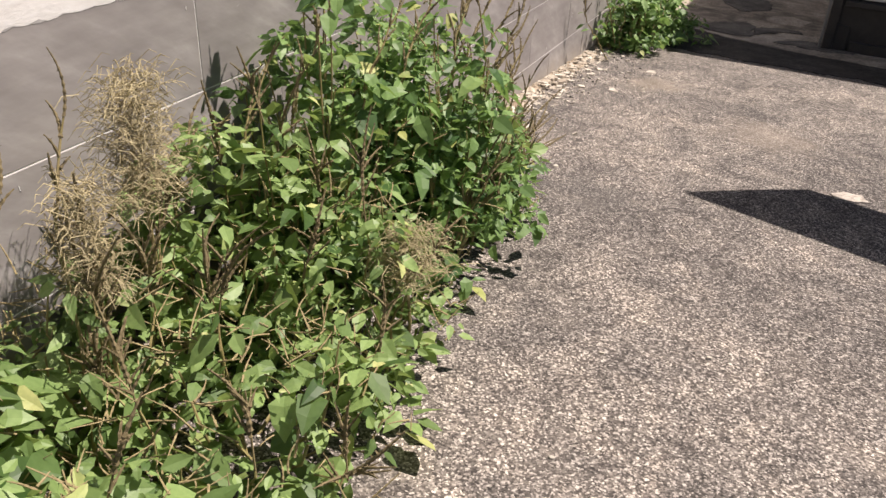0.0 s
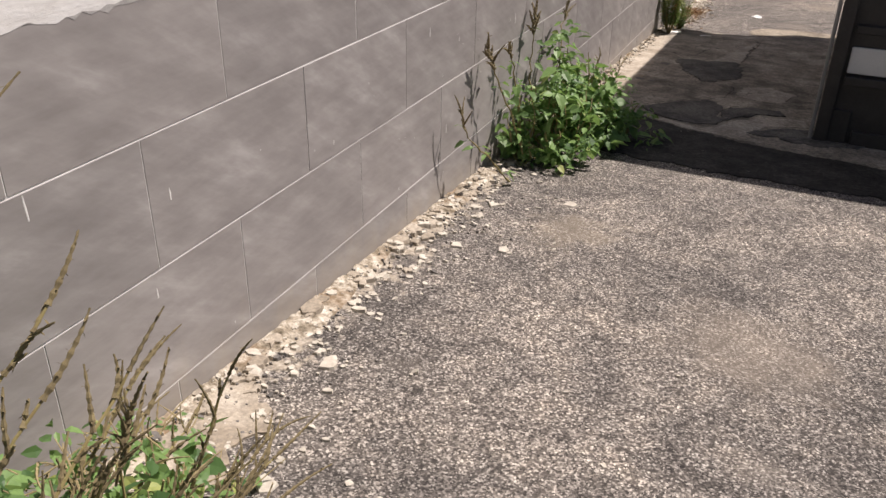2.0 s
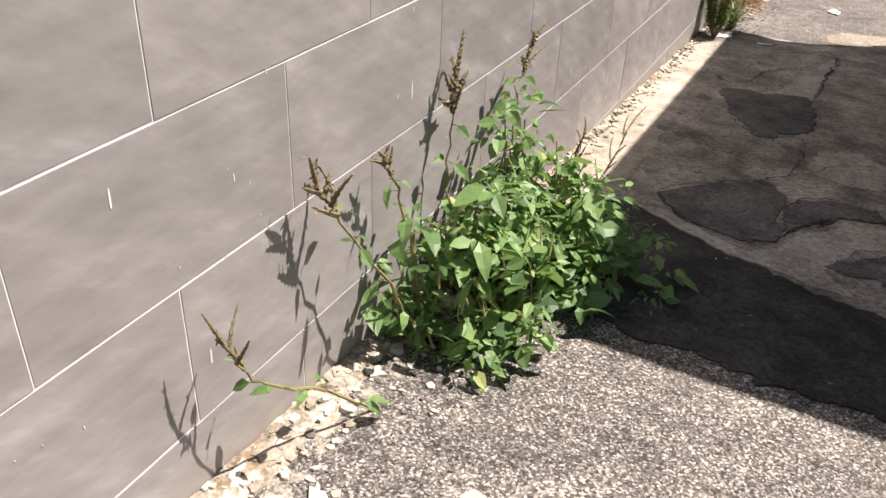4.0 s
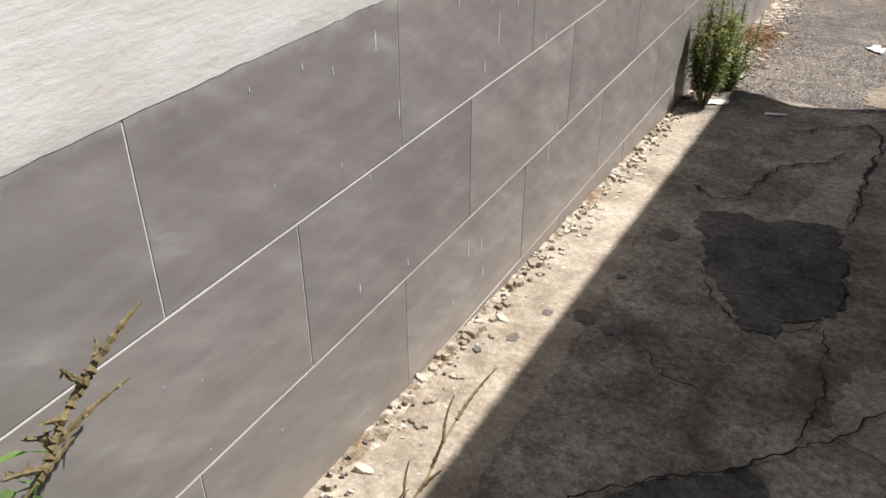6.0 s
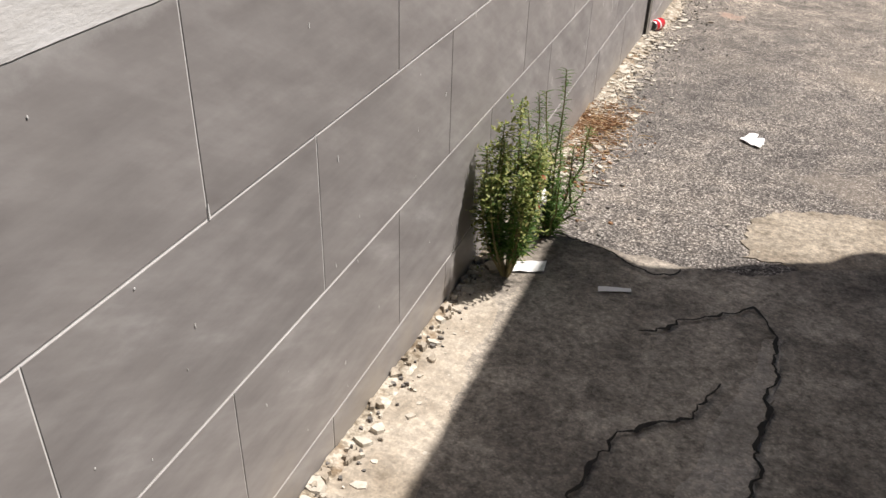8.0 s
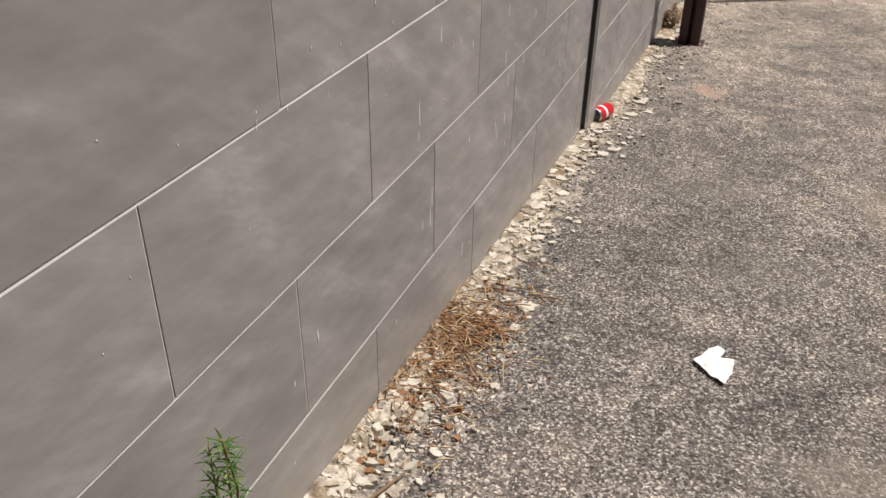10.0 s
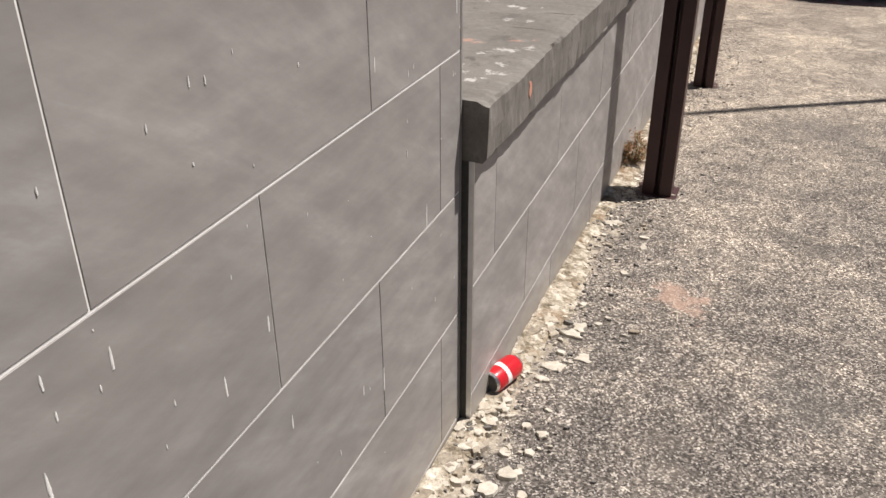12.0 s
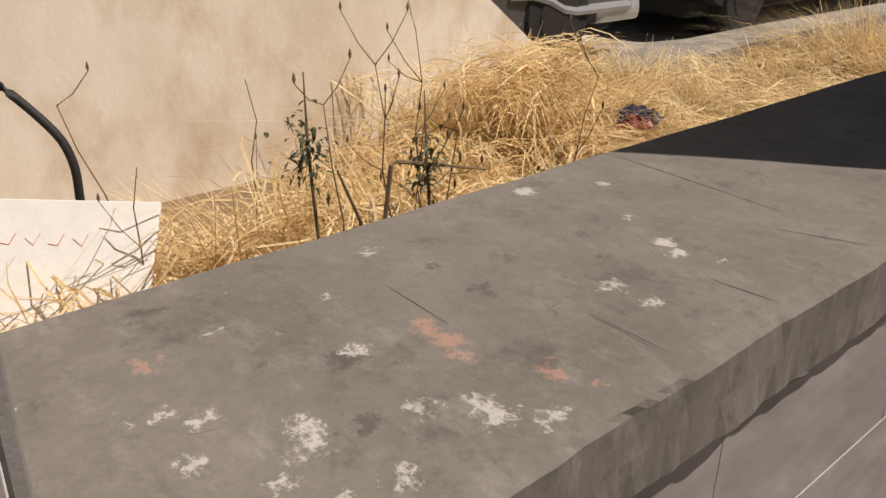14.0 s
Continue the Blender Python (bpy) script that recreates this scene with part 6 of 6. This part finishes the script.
for i, (sx, sy, sh, hd) in enumerate(((-0.66, 3.63, 0.62, 4), (-0.72, 3.60, 0.66, 2), (-0.95, 3.85, 0.68, 6), (-1.0, 4.0, 0.72, 7), (-1.3, 3.75, 0.58, 1), (-1.1, 3.35, 0.50, 1), (-0.85, 3.9, 0.55, 4), (-0.9, 4.35, 0.6, 3), (-1.3, 3.5, 0.6, 2), (-0.62, 3.72, 0.52, 2))):
    dry_stalk(sx, sy, sh, 60 + i, hd)
bend = [Vector(q) for q in ((-1.66, 3.10, 1.03), (-1.56, 3.20, 0.99), (-1.50, 3.262, 0.94), (-1.46, 3.306, 0.884), (-1.425, 3.345, 0.825), (-1.412, 3.358, 0.76), (-1.415, 3.356, 0.69), (-1.42, 3.35, YZ - 0.02))]
path = [bend[i].lerp(bend[i + 1], k / 4) for i in range(7) for k in range(4)]
for _ in range(3):
    path = [path[0]] + [(path[i - 1] + path[i] * 2 + path[i + 1]) / 4 for i in range(1, len(path) - 1)] + [path[-1]]
v, f = tube(path, [0.010] * len(path), 10)
tagged(ob_from("hose_pipe", v, f, RUBBER, smooth=True), "black bent hose pipe rising from the dry grass", "pipe")
tuft(-0.85, 3.14, 260, 41, 0.26, 0.06)
tuft(-0.62, 3.02, 180, 42, 0.36, 0.07)
tuft(-0.95, 3.02, 160, 43, 0.30, 0.08)
BX, BY, BW, BT = -1.435, 3.11, 0.42, 0.728
wb = empty("white_board", (BX, BY, YZ), "weathered white board with faint scribbles standing in the grass", "board")
along = Vector((0.67, 0.74, 0)).normalized()
ax = Matrix(((along.x, -along.y, 0, BX), (along.y, along.x, 0, BY), (0, 0, 1, 0), (0, 0, 0, 1)))
ax = ax @ Matrix.Translation((0, -0.30, YZ)) @ Matrix.Rotation(radians(-40), 4, "X") @ Matrix.Translation((0, 0, -YZ))
BT = YZ + (BT - YZ) / math.cos(radians(40))
bm = box((0.0, -0.006, YZ), (BW, 0.006, BT), 0.002)
bm.transform(ax)
local(wb, part("sheet", bm, PAPER, wb))
for k in range(5):
    u = 0.05 + 0.05 * k
    v, f = tube([ax @ Vector((u, -0.0065, BT - 0.085 - 0.012 * (k % 2))), ax @ Vector((u + 0.02, -0.0065, BT - 0.10)), ax @ Vector((u + 0.03, -0.0065, BT - 0.075))], [0.0011] * 3, 4)
    local(wb, ob_from("scribble", v, f, PINK, wb))
sheet("crisp_packet", [(-0.09, -0.05), (0.06, -0.06), (0.11, 0.01), (0.05, 0.07), (-0.07, 0.06)], (-1.34, 5.36, YZ + 0.22), 0.8, BLUE_WRAP, "crumpled violet and red packet on the dry grass", "packet", 0.05, 9, 0.002, 0.3)
sheet("crisp_packet", [(-0.06, -0.03), (0.05, -0.04), (0.06, 0.02), (-0.04, 0.04)], (-1.30, 5.30, YZ + 0.225), 0.4, WRAP_RED, "crumpled violet and red packet on the dry grass", "packet", 0.04, 10, 0.002, 0.5)


def dark_sprig(x, y, z, seed):
    """A withered dark-green clump of leaves on a thin bent stalk."""
    rnd = random.Random(seed)
    sp = empty("withered_weed", (x, y, YZ), "withered weed with a clump of dark curled leaves", "weed", "withered weeds")
    v, f = tube([(x - 0.02, y + 0.03, YZ), (x + 0.01, y + 0.02, (YZ + z) / 2), (x, y, z), (x - 0.02, y + 0.01, z + 0.12)], [0.004, 0.0034, 0.0028, 0.001], 6)
    local(sp, ob_from("stalk", v, f, TWIG, sp))
    lv, lf = [], []
    for _ in range(130):
        d = Vector((rnd.gauss(0, 1), rnd.gauss(0, 1), rnd.gauss(0.2, 0.8))).normalized()
        leaf(lv, lf, Vector((x + rnd.gauss(0, 0.017), y + rnd.gauss(0, 0.017), z + rnd.gauss(0, 0.03))), d, Vector((0, 0, 1)), rnd.uniform(0.008, 0.020), 0.5, 1.0)
    local(sp, ob_from("foliage", lv, lf, SPRIG, sp))["kind"] = "stuff"


SPRIG = leaf_surface("withered_leaf", (0.04, 0.048, 0.025), (0.125, 0.135, 0.075), (0.12, 0.10, 0.05), (0.08, 0.09, 0.03))
dark_sprig(-0.60, 3.442, 0.975, 5)
dark_sprig(-0.60, 3.678, 0.915, 6)
v, f = tube([(-0.60, 3.585, YZ), (-0.60, 3.586, 0.827), (-0.60, 3.600, 0.926), (-0.60, 3.612, 0.930), (-0.60, 3.72, 0.902), (-0.60, 3.822, 0.873)], [0.0045, 0.0042, 0.004, 0.0036, 0.003, 0.0015], 6)
tagged(ob_from("dry_stalk", v, f, TWIG), "snapped brown weed stalk bent over sideways", "stalk", "dry stalks")
v, f = tube([(-0.60, 3.56, YZ), (-0.605, 3.54, 0.84), (-0.61, 3.50, 0.935)], [0.004, 0.0035, 0.002], 6)
tagged(ob_from("dry_stalk", v, f, TWIG), "leaning brown weed stalk", "stalk", "dry stalks")


# ---- cars ----
def car(x, y, z, turn, paint, label, bumper=None):
    """A small hatchback with arches, glass, lights and wheels; it looks along +x before it is turned."""
    c = empty("parked_car", (x, y, z), label, "car")
    L, Wd = 3.9, 1.66
    side = [(-1.95, 0.42), (-1.93, 0.85), (-1.75, 1.0), (-1.45, 1.42), (0.1, 1.45), (0.75, 0.98), (1.75, 0.84), (1.95, 0.62), (1.95, 0.36), (1.62, 0.24), (-1.6, 0.24)]
    bm = bmesh.new()
    rings = []
    for yy, k in ((-Wd / 2, 0.93), (-Wd / 2 + 0.05, 1.0), (Wd / 2 - 0.05, 1.0), (Wd / 2, 0.93)):
        rings.append([bm.verts.new((px * (0.985 if k < 1 else 1), yy * (0.86 if pz > 1.2 else 1), 0.24 + (pz - 0.24) * (0.985 if k < 1 else 1))) for px, pz in side])
    n = len(side)
    for a, b in zip(rings, rings[1:]):
        for i in range(n):
            bm.faces.new((a[i], a[(i + 1) % n], b[(i + 1) % n], b[i]))
    bm.faces.new(rings[0])
    bm.faces.new(rings[-1][::-1])
    bmesh.ops.recalc_face_normals(bm, faces=bm.faces)
    part("body", bm, paint, c)
    for sx in (1.2, -1.25):
        for sy in (-1, 1):
            v, f = tube([(sx, sy * 0.66, 0.3), (sx, sy * 0.69, 0.3), (sx, sy * 0.82, 0.3), (sx, sy * 0.85, 0.3)], [0.26, 0.30, 0.30, 0.27], 24)
            wheel = ob_from("wheel", v, f, RUBBER, c)
            v, f = tube([(sx, sy * 0.845, 0.3), (sx, sy * 0.858, 0.3), (sx, sy * 0.862, 0.3)], [0.18, 0.17, 0.05], 20)
            ob_from("rim", v, f, DARK_METAL, wheel)
    part("underbody", box((-1.85, -0.74, 0.16), (1.85, 0.74, 0.30), 0.02), RUBBER, c)
    bm = box((1.56, -0.85, 0.22), (2.02, 0.85, 0.36), 0.05, 2)
    part("bumper", bm, bumper or paint, c)
    part("bumper", box((-2.02, -0.80, 0.36), (-1.90, 0.80, 0.56), 0.035, 2), bumper or paint, c)
    if bumper:
        bar = bmesh.new()
        rings = []
        for px, py, pz in ((0.78, -0.835, 0.445), (0.95, -0.845, 0.44), (1.10, -0.85, 0.40), (1.22, -0.852, 0.345), (1.34, -0.852, 0.325), (1.86, -0.852, 0.325), (1.98, -0.80, 0.325), (2.03, -0.55, 0.325), (2.04, 0.0, 0.325)):
            rings.append([bar.verts.new((px, py - o, pz + h)) for o, h in ((-0.03, -0.028), (0.016, -0.022), (0.022, 0.0), (0.014, 0.024), (-0.03, 0.03))])
        for r0, r1 in zip(rings, rings[1:]):
            for i in range(5):
                bar.faces.new((r0[i], r0[(i + 1) % 5], r1[(i + 1) % 5], r1[i]))
        bar.faces.new(rings[0])
        bar.faces.new(rings[-1][::-1])
        bmesh.ops.recalc_face_normals(bar, faces=bar.faces)
        part("bumper_strip", bar, bumper, c, "bright metal strip along the bumper")
    for sy in (-1, 1):
        part("headlight", box((1.86, sy * 0.62 - 0.14, 0.62), (1.955, sy * 0.62 + 0.14, 0.76), 0.02), ALU, c)
        part("side_window", box((-1.3, sy * 0.80 - 0.01, 1.0), (0.35, sy * 0.80 + 0.01, 1.3), 0.01), GLASS, c)
    c.matrix_basis = Matrix.Translation((x, y, z)) @ Matrix.Rotation(turn, 4, "Z")
    return c


car(1.75, 12.35, ground_z(12.3), math.pi, CAR_RED, "small red car parked across the end of the paving")
car(-3.76, 5.52, YZ, math.pi / 2, CAR_GREY, "dark grey car with a silver bumper parked behind the yard wall", CHROME)
car(-3.72, 10.05, YZ, math.pi / 2, RUBBER, "black car parked beyond the raised kerb")
for i, (sx, sy) in enumerate(((0.02, 10.9), (0.13, 10.95))):
    st = empty("stake", (sx, sy, ground_z(sy)), "thin dark stake with a whitened top", "stake", "stakes")
    v, f = tube([(sx, sy, ground_z(sy) - 0.1), (sx + 0.01, sy, ground_z(sy) + 0.30)], [0.025, 0.024], 8)
    local(st, ob_from("shaft", v, f, TWIG, st))
    v, f = tube([(sx + 0.01, sy, ground_z(sy) + 0.30), (sx + 0.02, sy, ground_z(sy) + 0.75)], [0.026, 0.025], 8)
    local(st, ob_from("white_top", v, f, DRIP, st))
feathery(-0.10, 10.9, 0.25, 21, False, 8, "small green weed beside the stakes")

# ---- tiles, last ----
def lay_tiles(parent, x, courses, y0, y1, joint, width):
    cache = {}
    for c, (z0, z1, y_to) in courses.items():
        off = joint(c)
        k0 = math.floor((y0 - off) / width)
        k = k0
        while off + k * width < y_to - 0.02:
            a, b = max(y0, off + k * width), min(y_to, off + (k + 1) * width)
            k += 1
            if b - a < 0.03 or z1 < ground_z((a + b) / 2) - 0.1:
                continue
            key = (round(b - a, 3), round(z1 - z0, 3))
            if key not in cache:
                bm = tile_mesh("tile", b - a - 0.0026, z1 - z0 - 0.0042)
                me = bpy.data.meshes.new("tile")
                bm.to_mesh(me)
                bm.free()
                me.materials.append(TILE)
                cache[key] = me
            ob = new("tile", cache[key])
            ob.parent = parent
            rr = random.Random(int(c * 1000 + k * 7))
            ob.matrix_basis = Matrix.Translation((x + rr.uniform(-0.0003, 0.0004), a + 0.0013, z0 + 0.0021)) @ Matrix.Rotation(rr.uniform(-0.0006, 0.0006), 4, "Z")


lay_tiles(wall, 0.0, {c: (course_top(c) - 0.3, course_top(c), NEAR_STEP if c < 0 else END - 0.012) for c in range(-1, 5)}, START, END, lambda c: 0.006 if c % 2 == 0 else 0.5 * W - 0.010, W)
lay_tiles(low, LOW_X, {0: (0.463, 0.766, LOW_END), 1: (0.158, 0.463, LOW_END), 2: (-0.147, 0.158, LOW_END), 3: (-0.45, -0.147, LOW_END)}, END + 0.005, LOW_END, lambda c: 3.025 if c % 2 == 0 else 3.325, 0.612)
